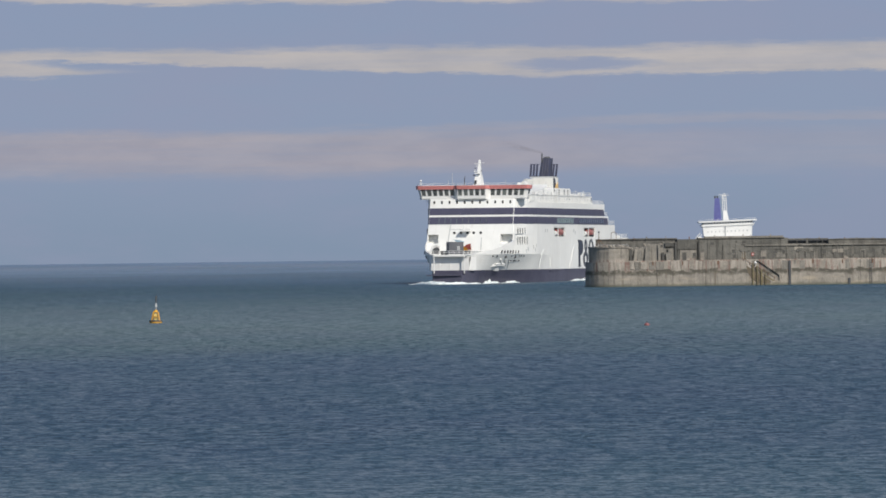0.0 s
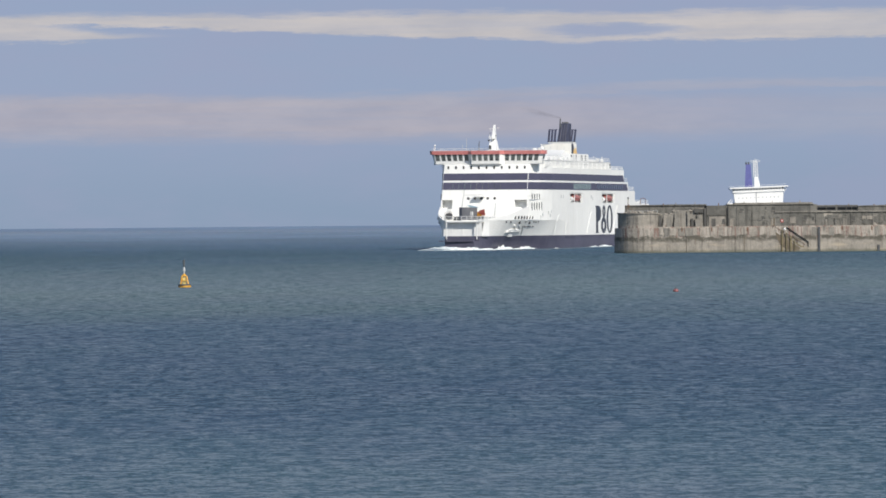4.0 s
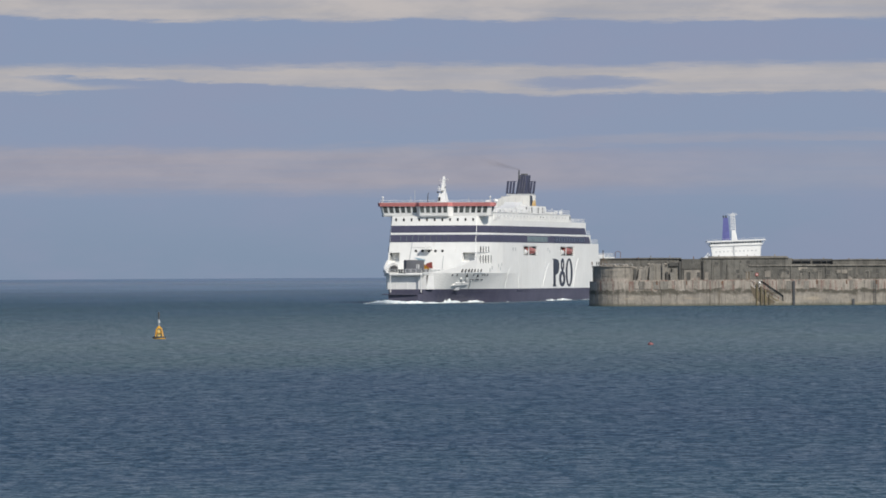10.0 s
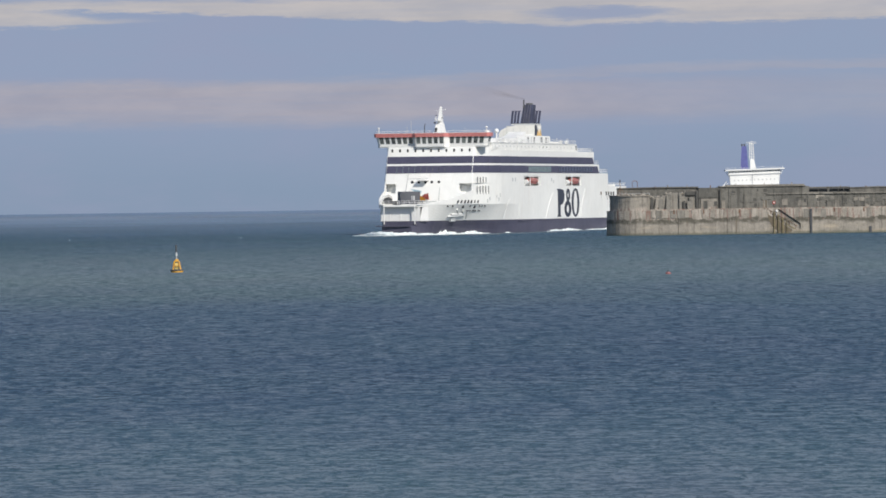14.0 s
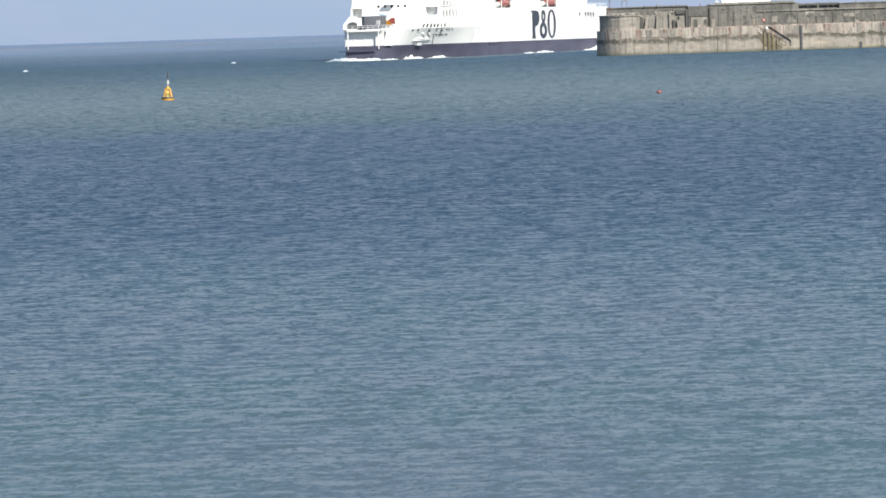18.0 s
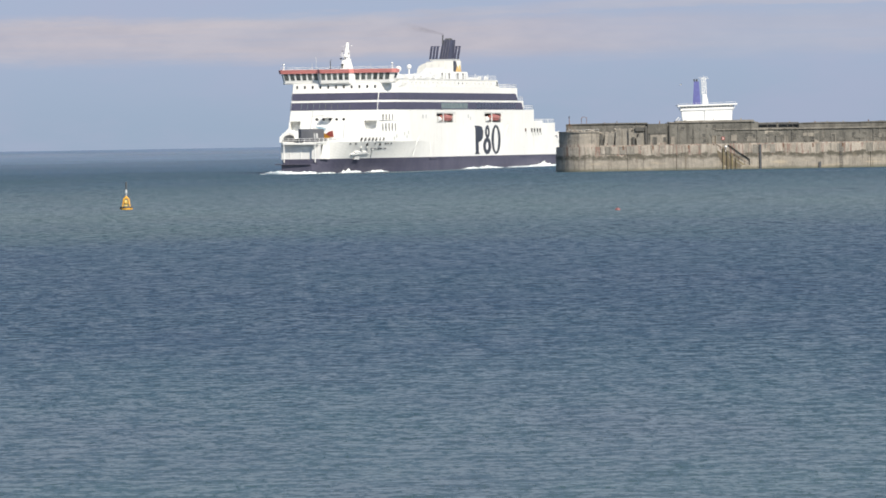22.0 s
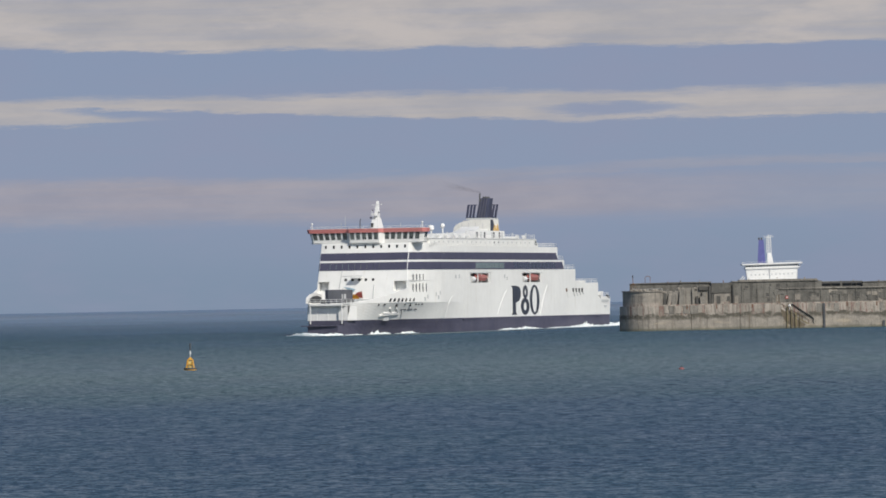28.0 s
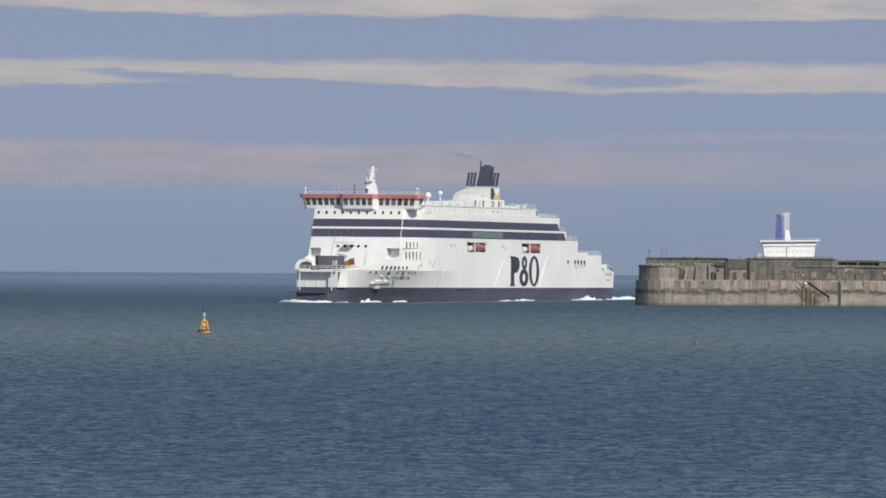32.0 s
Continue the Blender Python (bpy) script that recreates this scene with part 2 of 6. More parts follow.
def sea_material():
    m, t, out = material("sea_water")
    wpos = coords(t, (1, 1, 1), "World")
    sep = t.nodes.new("ShaderNodeSeparateXYZ")
    t.links.new(wpos, sep.inputs[0])
    y = sep.outputs[1]
    # patches, long and narrow, that bend the edges of the colour bands
    wob = noise_tex(t, coords(t, (0.006, 0.0016, 0.0), "World", 6.0), 1.0, 4, 0.55)
    wob2 = noise_tex(t, coords(t, (0.016, 0.006, 0.0), "World", -4.0), 1.0, 4, 0.6)
    w = math_node(t, "ADD", math_node(t, "SUBTRACT", wob, 0.5), math_node(t, "MULTIPLY", math_node(t, "SUBTRACT", wob2, 0.5), 0.5))
    # bands by distance offshore; the farthest stops paint haze into the base colour
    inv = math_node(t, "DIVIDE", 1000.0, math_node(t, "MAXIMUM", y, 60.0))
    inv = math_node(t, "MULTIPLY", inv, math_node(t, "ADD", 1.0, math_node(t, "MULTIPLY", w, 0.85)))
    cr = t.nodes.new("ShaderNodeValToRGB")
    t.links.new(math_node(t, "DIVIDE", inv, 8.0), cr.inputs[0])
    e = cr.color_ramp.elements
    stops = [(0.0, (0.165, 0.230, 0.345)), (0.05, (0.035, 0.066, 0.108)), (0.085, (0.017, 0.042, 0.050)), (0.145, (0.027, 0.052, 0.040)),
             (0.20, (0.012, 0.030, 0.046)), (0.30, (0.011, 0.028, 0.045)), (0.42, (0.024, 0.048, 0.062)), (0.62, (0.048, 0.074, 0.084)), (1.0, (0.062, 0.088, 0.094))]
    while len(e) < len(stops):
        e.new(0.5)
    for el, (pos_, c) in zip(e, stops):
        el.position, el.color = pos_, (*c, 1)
    p = node(t, "ShaderNodeBsdfPrincipled", Roughness=0.10, IOR=1.333)
    hue = ramp(t, noise_tex(t, coords(t, (0.05, 0.012, 0.0), "World", 3.0), 1.0, 5, 0.65), 0.36, 0.64)
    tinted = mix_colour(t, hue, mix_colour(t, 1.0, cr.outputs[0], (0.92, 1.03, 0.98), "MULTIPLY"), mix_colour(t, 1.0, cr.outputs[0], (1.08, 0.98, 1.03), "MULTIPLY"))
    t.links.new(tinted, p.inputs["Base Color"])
    # the mirroring fades far off, leaving the haze painted in the base colour
    t.links.new(math_node(t, "MULTIPLY_ADD", ramp(t, y, 2200.0, 4300.0), -0.31, 1.333), p.inputs["IOR"])

    # facets of the wind chop: the near faces of the waves, seen from low over the water
    def slopes(scale, turn, detail):
        n = t.nodes.new("ShaderNodeTexNoise")
        n.inputs["Scale"].default_value, n.inputs["Detail"].default_value, n.inputs["Roughness"].default_value = 1.0, detail, 0.6
        t.links.new(coords(t, scale, "Object", turn), n.inputs["Vector"])
        s_ = t.nodes.new("ShaderNodeSeparateColor")
        t.links.new(n.outputs["Color"], s_.inputs[0])
        return [math_node(t, "SUBTRACT", o, 0.5) for o in s_.outputs[:2]]

    ax, ay = slopes((0.95, 0.70, 0.5), 8.0, 4)
    bx, by = slopes((3.6, 2.3, 1.0), -6.0, 3)
    gust = ramp(t, noise_tex(t, coords(t, (0.012, 0.022, 0.0), "World", 10.0), 1.0, 4, 0.6), 0.30, 0.70)
    amp = math_node(t, "MULTIPLY_ADD", gust, 0.45, 0.75)
    sx = math_node(t, "MULTIPLY", math_node(t, "ADD", math_node(t, "MULTIPLY", ax, 1.2), math_node(t, "MULTIPLY", bx, 1.2)), amp)
    sy = math_node(t, "MULTIPLY", math_node(t, "ADD", math_node(t, "MULTIPLY", ay, 1.4), math_node(t, "MULTIPLY", by, 1.3)), amp)
    sy = math_node(t, "MULTIPLY_ADD", sy, 0.28, -0.02)

    # wavelets: steep dark faces and flatter bright backs, in the size that can be told apart at each distance
    def wavelets(scale, near0, near1, far0, far1, turn, strength, light):
        n = math_node(t, "SUBTRACT", noise_tex(t, coords(t, scale, "Object", turn), 1.0, 5, 0.74, 0.35), 0.5)
        steep = math_node(t, "MULTIPLY", math_node(t, "MAXIMUM", math_node(t, "SUBTRACT", n, 0.05), 0.0), -4.0)
        flat = math_node(t, "MULTIPLY", math_node(t, "MINIMUM", n, 0.0), -0.8 * light)
        zone = math_node(t, "MULTIPLY", ramp(t, y, near0, near1), math_node(t, "SUBTRACT", 1.0, ramp(t, y, far0, far1)))
        return math_node(t, "MULTIPLY", math_node(t, "MULTIPLY", math_node(t, "ADD", steep, flat), strength), zone)

    rip = wavelets((4.2, 1.9, 0.0), 5.0, 30.0, 140.0, 220.0, 4.0, 0.55, 0.6)
    for args in (((2.5, 0.85, 0.0), 120.0, 190.0, 250.0, 360.0, -3.0, 0.44, 0.6), ((1.45, 0.30, 0.0), 230.0, 330.0, 430.0, 600.0, 2.0, 0.27, 0.5),
                 ((0.78, 0.095, 0.0), 400.0, 560.0, 760.0, 1100.0, 1.0, 0.15, 0.4), ((0.33, 0.024, 0.0), 750.0, 1050.0, 1700.0, 2600.0, 0.0, 0.07, 0.4)):
        rip = math_node(t, "ADD", rip, wavelets(*args))
    lean = math_node(t, "MULTIPLY_ADD", math_node(t, "MULTIPLY", ramp(t, y, 170.0, 420.0), math_node(t, "SUBTRACT", 1.0, ramp(t, y, 620.0, 950.0))), 0.040, 0.018)
    far_tilt = math_node(t, "MULTIPLY", ramp(t, y, 600.0, 1900.0), math_node(t, "MULTIPLY_ADD", ramp(t, y, 1900.0, 4600.0), -0.09, 0.12))
    sy = math_node(t, "SUBTRACT", math_node(t, "ADD", sy, math_node(t, "MULTIPLY", rip, amp)), math_node(t, "ADD", far_tilt, lean))
    sy = math_node(t, "MAXIMUM", math_node(t, "SMOOTH_MIN", sy, -0.012, 0.04), -0.9)
    cx = t.nodes.new("ShaderNodeCombineXYZ")
    t.links.new(sx, cx.inputs[0])
    sy = math_node(t, "ADD", sy, math_node(t, "MULTIPLY_ADD", ramp(t, y, 1900.0, 4700.0), 0.085, -0.11))
    t.links.new(sy, cx.inputs[1])
    g = t.nodes.new("ShaderNodeNewGeometry")
    add = t.nodes.new("ShaderNodeVectorMath")
    add.operation = "ADD"
    t.links.new(g.outputs["Normal"], add.inputs[0])
    t.links.new(cx.outputs[0], add.inputs[1])
    nv = t.nodes.new("ShaderNodeVectorMath")
    nv.operation = "NORMALIZE"
    t.links.new(add.outputs[0], nv.inputs[0])
    t.links.new(nv.outputs[0], p.inputs["Normal"])
    t.links.new(p.outputs[0], out.inputs[0])
    return m


def foam_material():
    m, t, out = material("white_foam")
    n = noise_tex(t, coords(t), 1.6, 5, 0.7)
    col = mix_colour(t, ramp(t, n, 0.35, 0.6), (0.45, 0.55, 0.58), (0.86, 0.88, 0.88))
    p = node(t, "ShaderNodeBsdfPrincipled", Roughness=0.8)
    t.links.new(col, p.inputs["Base Color"])
    bn = node(t, "ShaderNodeBump", Strength=0.8, Distance=0.3)
    t.links.new(n, bn.inputs["Height"])
    t.links.new(bn.outputs[0], p.inputs["Normal"])
    t.links.new(p.outputs[0], out.inputs[0])
    return m


def backdrop_material():
    """Hazy sky over the sea with long flat cloud banks, on a sheet far behind everything."""
    m, t, out = material("hazy_sky")
    sep = t.nodes.new("ShaderNodeSeparateXYZ")
    t.links.new(coords(t), sep.inputs[0])
    x, z = sep.outputs[0], sep.outputs[2]
    warp = math_node(t, "SUBTRACT", noise_tex(t, coords(t, (0.0028, 0, 0.006)), 1.0, 2, 0.4), 0.5)
    fine = math_node(t, "SUBTRACT", noise_tex(t, coords(t, (0.013, 0, 0.11)), 1.0, 7, 0.68), 0.5)
    wisp = math_node(t, "SUBTRACT", noise_tex(t, coords(t, (0.035, 0, 0.30)), 1.0, 5, 0.7), 0.5)
    zz = math_node(t, "ADD", z, math_node(t, "ADD", math_node(t, "MULTIPLY", warp, 12.0), math_node(t, "MULTIPLY_ADD", fine, 15.0, math_node(t, "MULTIPLY", wisp, 6.0))))
    mott = noise_tex(t, coords(t, (0.006, 0, 0.03)), 1.0, 4, 0.55)
    sky_low, sky_mid, sky_high = (0.212, 0.286, 0.390), (0.264, 0.326, 0.452), (0.250, 0.317, 0.462)
    col = mix_colour(t, ramp(t, z, -20.0, 110.0), sky_low, sky_mid)
    col = mix_colour(t, ramp(t, z, 110.0, 260.0), col, sky_high)
    col = mix_colour(t, math_node(t, "MULTIPLY", mott, 0.25), col, (0.28, 0.325, 0.44))

    blot = ramp(t, noise_tex(t, coords(t, (0.0045, 0, 0.014), turn=0.0), 1.0, 5, 0.6), 0.36, 0.68)
    col = mix_colour(t, math_node(t, "MULTIPLY", blot, 0.45), col, (0.290, 0.312, 0.435))

    def span(v, lo, hi, s0, s1):
        return math_node(t, "MULTIPLY", ramp(t, v, lo - s0, lo + s0), math_node(t, "SUBTRACT", 1.0, ramp(t, v, hi - s1, hi + s1)))

    def bank(col, mask, tint, amount):
        veil = math_node(t, "MULTIPLY_ADD", noise_tex(t, coords(t, (0.004, 0, 0.11)), 1.0, 5, 0.62), 1.3, 0.26, clamp=True)
        patchy = ramp(t, noise_tex(t, coords(t, (0.012, 0, 0.045)), 1.0, 5, 0.6), 0.30, 0.68)
        tint = mix_colour(t, patchy, tuple(c * k_ for c, k_ in zip(tint, (0.90, 0.91, 0.94))), tuple(c * k_ for c, k_ in zip(tint, (1.07, 1.045, 1.02))))
        return mix_colour(t, math_node(t, "MULTIPLY", math_node(t, "MULTIPLY", mask, veil), amount), col, tint)

    # faint low bank, thinning to the right
    low = math_node(t, "MULTIPLY", span(zz, 69.0, 101.0, 8.0, 8.0), math_node(t, "SUBTRACT", 1.0, math_node(t, "MULTIPLY", ramp(t, x, 40.0, 320.0), 0.55)))
    col = bank(col, low, (0.370, 0.355, 0.405), 0.85)
    # main bank: swells to the right, thins to a strand on the left, with one long lens of clear sky
    def strand(centre0, centre1, half0, half1, x0, x1):
        u = ramp(t, x, x0, x1)
        c = math_node(t, "MULTIPLY_ADD", u, centre1 - centre0, centre0)
        h = math_node(t, "MULTIPLY_ADD", u, half1 - half0, half0)
        v = math_node(t, "SUBTRACT", zz, c)
        above = math_node(t, "SUBTRACT", 1.0, ramp(t, math_node(t, "SUBTRACT", v, h), -4.5, 3.5))
        below = ramp(t, math_node(t, "ADD", v, h), -1.8, 1.6)
        return math_node(t, "MULTIPLY", above, below)

    main = strand(165.0, 157.5, 3.5, 11.5, -330.0, 150.0)
    lx = math_node(t, "DIVIDE", math_node(t, "SUBTRACT", x, 152.0), 58.0)
    lz = math_node(t, "DIVIDE", math_node(t, "SUBTRACT", zz, 154.5), 4.8)
    lens = math_node(t, "SUBTRACT", 1.0, ramp(t, math_node(t, "ADD", math_node(t, "MULTIPLY", lx, lx), math_node(t, "MULTIPLY", lz, lz)), 0.15, 1.7))
    main = math_node(t, "MULTIPLY", main, math_node(t, "SUBTRACT", 1.0, math_node(t, "MULTIPLY", lens, 0.9)))
    tail = math_node(t, "MULTIPLY", strand(158.5, 150.5, 12.0, 0.8, -370.0, -200.0), math_node(t, "SUBTRACT", 1.0, ramp(t, x, -260.0, -180.0)))
    col = bank(col, math_node(t, "MAXIMUM", main, tail), (0.475, 0.455, 0.455), 0.95)
    col = bank(col, strand(98.0, 110.0, 3.5, 3.5, -80.0, 200.0), (0.385, 0.370, 0.415), 0.45)
    # the deck of cloud overhead
    deck = math_node(t, "MULTIPLY", ramp(t, math_node(t, "SUBTRACT", zz, math_node(t, "MULTIPLY", ramp(t, x, -180.0, -360.0), 8.0)), 202.5, 207.0), 1.0)
    col = bank(col, deck, (0.455, 0.440, 0.445), 0.95)
    lumps = noise_tex(t, coords(t, (0.004, 0, 0.016)), 1.0, 6, 0.62)
    col = mix_colour(t, math_node(t, "MULTIPLY", math_node(t, "MULTIPLY", deck, ramp(t, lumps, 0.47, 0.64)), 0.9), col, (0.54, 0.50, 0.485))
    col = mix_colour(t, math_node(t, "MULTIPLY", math_node(t, "MULTIPLY", deck, math_node(t, "SUBTRACT", 1.0, ramp(t, lumps, 0.34, 0.50))), 0.55), col, (0.37, 0.375, 0.425))
    # thinner cloud and bluer sky higher up
    puffs = ramp(t, noise_tex(t, coords(t, (0.0016, 0, 0.005)), 1.0, 5, 0.55), 0.42, 0.62)
    col = mix_colour(t, ramp(t, z, 262.0, 400.0), col, mix_colour(t, math_node(t, "MULTIPLY", puffs, 0.7), (0.300, 0.368, 0.49), (0.345, 0.402, 0.50)))
    em = node(t, "ShaderNodeEmission", Strength=0.96)
    t.links.new(col, em.inputs[0])
    t.links.new(em.outputs[0], out.inputs[0])
    return m


# ---- building helpers ----
def part(name, bm, mat, parent=None, label=""):
    me = bpy.data.meshes.new(name)
    bmesh.ops.recalc_face_normals(bm, faces=bm.faces)
    bm.to_mesh(me)
    bm.free()
    me.materials.append(mat)
    ob = new(name, me)
    if parent:
        ob.parent = parent
    if label:
        tagged(ob, label)
    return ob


def box(bm, x0, x1, y0, y1, z0, z1, turn=0.0, bevel=0.0):
    """A box between two corners, turned (degrees) about its own upright axis."""
    r = bmesh.ops.create_cube(bm, size=1.0)
    vs = r["verts"]
    m = Matrix.Translation(((x0 + x1) / 2, (y0 + y1) / 2, (z0 + z1) / 2)) @ pose(0, 0, 0, 0, 0, turn) @ Matrix.Diagonal((abs(x1 - x0), abs(y1 - y0), abs(z1 - z0), 1))
    bmesh.ops.transform(bm, matrix=m, verts=vs)
    if bevel:
        bmesh.ops.bevel(bm, geom=list({e for v in vs for e in v.link_edges}), offset=bevel, segments=2, affect="EDGES")
    return bm


def prism(bm, outline, z0, z1, top=None):
    """A solid over an outline in plan; top: another outline for its upper edge."""
    top = top or outline
    a = [bm.verts.new((x, y, z0)) for x, y in outline]
    b = [bm.verts.new((x, y, z1)) for x, y in top]
    n = len(a)
    bm.faces.new(a[::-1])
    bm.faces.new(b)
    for i in range(n):
        bm.faces.new((a[i], a[(i + 1) % n], b[(i + 1) % n], b[i]))
    return bm


def profile(bm, outline, y0, y1):
    """A solid over an outline in the x-z plane, from y0 to y1."""
    a = [bm.verts.new((x, y0, z)) for x, z in outline]
    b = [bm.verts.new((x, y1, z)) for x, z in outline]
    n = len(a)
    bm.faces.new(a[::-1])
    bm.faces.new(b)
    for i in range(n):
        bm.faces.new((a[i], a[(i + 1) % n], b[(i + 1) % n], b[i]))
    return bm


def rod(bm, p, q, r, sides=6, r2=None):
    p, q = Vector(p), Vector(q)
    d = q - p
    m = Matrix.Translation((p + q) / 2) @ d.to_track_quat("Z", "Y").to_matrix().to_4x4()
    bmesh.ops.create_cone(bm, cap_ends=True, segments=sides, radius1=r, radius2=r if r2 is None else r2, depth=d.length, matrix=m)
    return bm


def ball(bm, c, r, squash=1.0, seg=16):
    bmesh.ops.create_uvsphere(bm, u_segments=seg, v_segments=seg // 2, radius=r, matrix=Matrix.Translation(c) @ Matrix.Diagonal((1, 1, squash, 1)))
    return bm


def interp(x, table):
    return float(np.interp(x, [a for a, _ in table], [b for _, b in table]))


B = bmesh.new


# ---- sea and sky ----
def build_sea():
    """One sheet to the horizon, with its wind waves where they can be told apart."""
    half = radians(7.0)
    th = np.concatenate([np.linspace(-half, half, 420), np.linspace(half, 2 * math.pi - half, 60)[1:-1]])
    r = [0.0, 40.0, 80.0, 100.0]
    while r[-1] < 650:
        r.append(r[-1] + max(0.26, 0.85 * r[-1] ** 2 / 123000.0))
    while r[-1] < 4870:
        r.append(r[-1] * 1.05)
    r[-1] = 4900.0
    r[0] = 2.0
    r = np.array(r)
    R, T = np.meshgrid(r, th, indexing="ij")
    X, Y = R * np.sin(T), R * np.cos(T)
    dr = np.gradient(r)[:, None] * np.ones_like(T)
    dense = (T <= half)
    Z = np.zeros_like(X)
    rng = np.random.RandomState(4)
    for i in range(70):
        lam = 0.9 * (4.5 / 0.9) ** rng.rand()
        ang = radians(262) + rng.normal(0, 1.0)
        amp = 0.0005 * lam ** 0.8
        k = 2 * math.pi / lam
        ph = k * (X * math.cos(ang) + Y * math.sin(ang)) + rng.rand() * 6.283
        fade = np.clip((lam / np.maximum(dr, 1e-3) - 2.2) / 2.0, 0, 1) * dense
        s = np.sin(ph)
        Z += amp * fade * (s + 0.25 * np.cos(2 * ph))
    # calmer and rougher patches
    patch = 0.8 + 0.35 * np.sin(X / 31.0 + 1.3 * np.sin(Y / 47.0)) * np.sin(Y / 39.0 + 0.7)
    Z *= np.clip(patch, 0.35, 1.3)
    nr, ntm = X.shape
    co = np.stack([X, Y, Z], -1).reshape(-1, 3)
    i, j = np.meshgrid(np.arange(nr - 1), np.arange(ntm), indexing="ij")
    j2 = (j + 1) % ntm
    f = np.stack([i * ntm + j, (i + 1) * ntm + j, (i + 1) * ntm + j2, i * ntm + j2], -1).reshape(-1, 4)
    me = bpy.data.meshes.new("water")
    me.vertices.add(len(co))
    me.vertices.foreach_set("co", co.astype(np.float32).ravel())
    me.loops.add(f.size)
    me.loops.foreach_set("vertex_index", f[:, ::-1].astype(np.int32).ravel())
    me.polygons.add(len(f))
    me.polygons.foreach_set("loop_start", np.arange(0, f.size, 4, dtype=np.int32))
    me.polygons.foreach_set("use_smooth", np.ones(len(f), dtype=bool))
    me.update(calc_edges=True)
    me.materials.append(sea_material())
    return tagged(new("water", me), "choppy blue-green sea water with dark wind patches", "sea", kind="structure")


water = build_sea()

bm = B()
n_arc = 24
low, high = [], []
for k in range(n_arc + 1):
    x_ = -4600 + 9200 * k / n_arc
    y_ = 4940 - 0.00006 * x_ * x_
    low.append(bm.verts.new((x_, y_, -60)))
    high.append(bm.verts.new((x_, y_ , 1700)))
for k in range(n_arc):
    bm.faces.new((low[k], low[k + 1], high[k + 1], high[k]))
backdrop = tagged(part("backdrop", bm, backdrop_material()), "hazy lavender-blue sky with long flat cloud banks", "sky", kind="structure")


# ---- breakwater ----
def rounded_end(x0, x1, y0, y1, r, n=10):
    """Plan of a pier whose near left corner and far left corner are round."""
    pts = [(x1, y0)]
    pts += [(x0 + r - r * math.sin(a), y0 + r - r * math.cos(a)) for a in np.linspace(0, math.pi / 2, n)]
    pts += [(x0 + r - r * math.cos(a), y1 - r + r * math.sin(a)) for a in np.linspace(0, math.pi / 2, n)]
    pts.append((x1, y1))
    return pts


PY = 1630.0      # near face of the pier
PX = 50.9        # its seaward end
PEND = 420.0


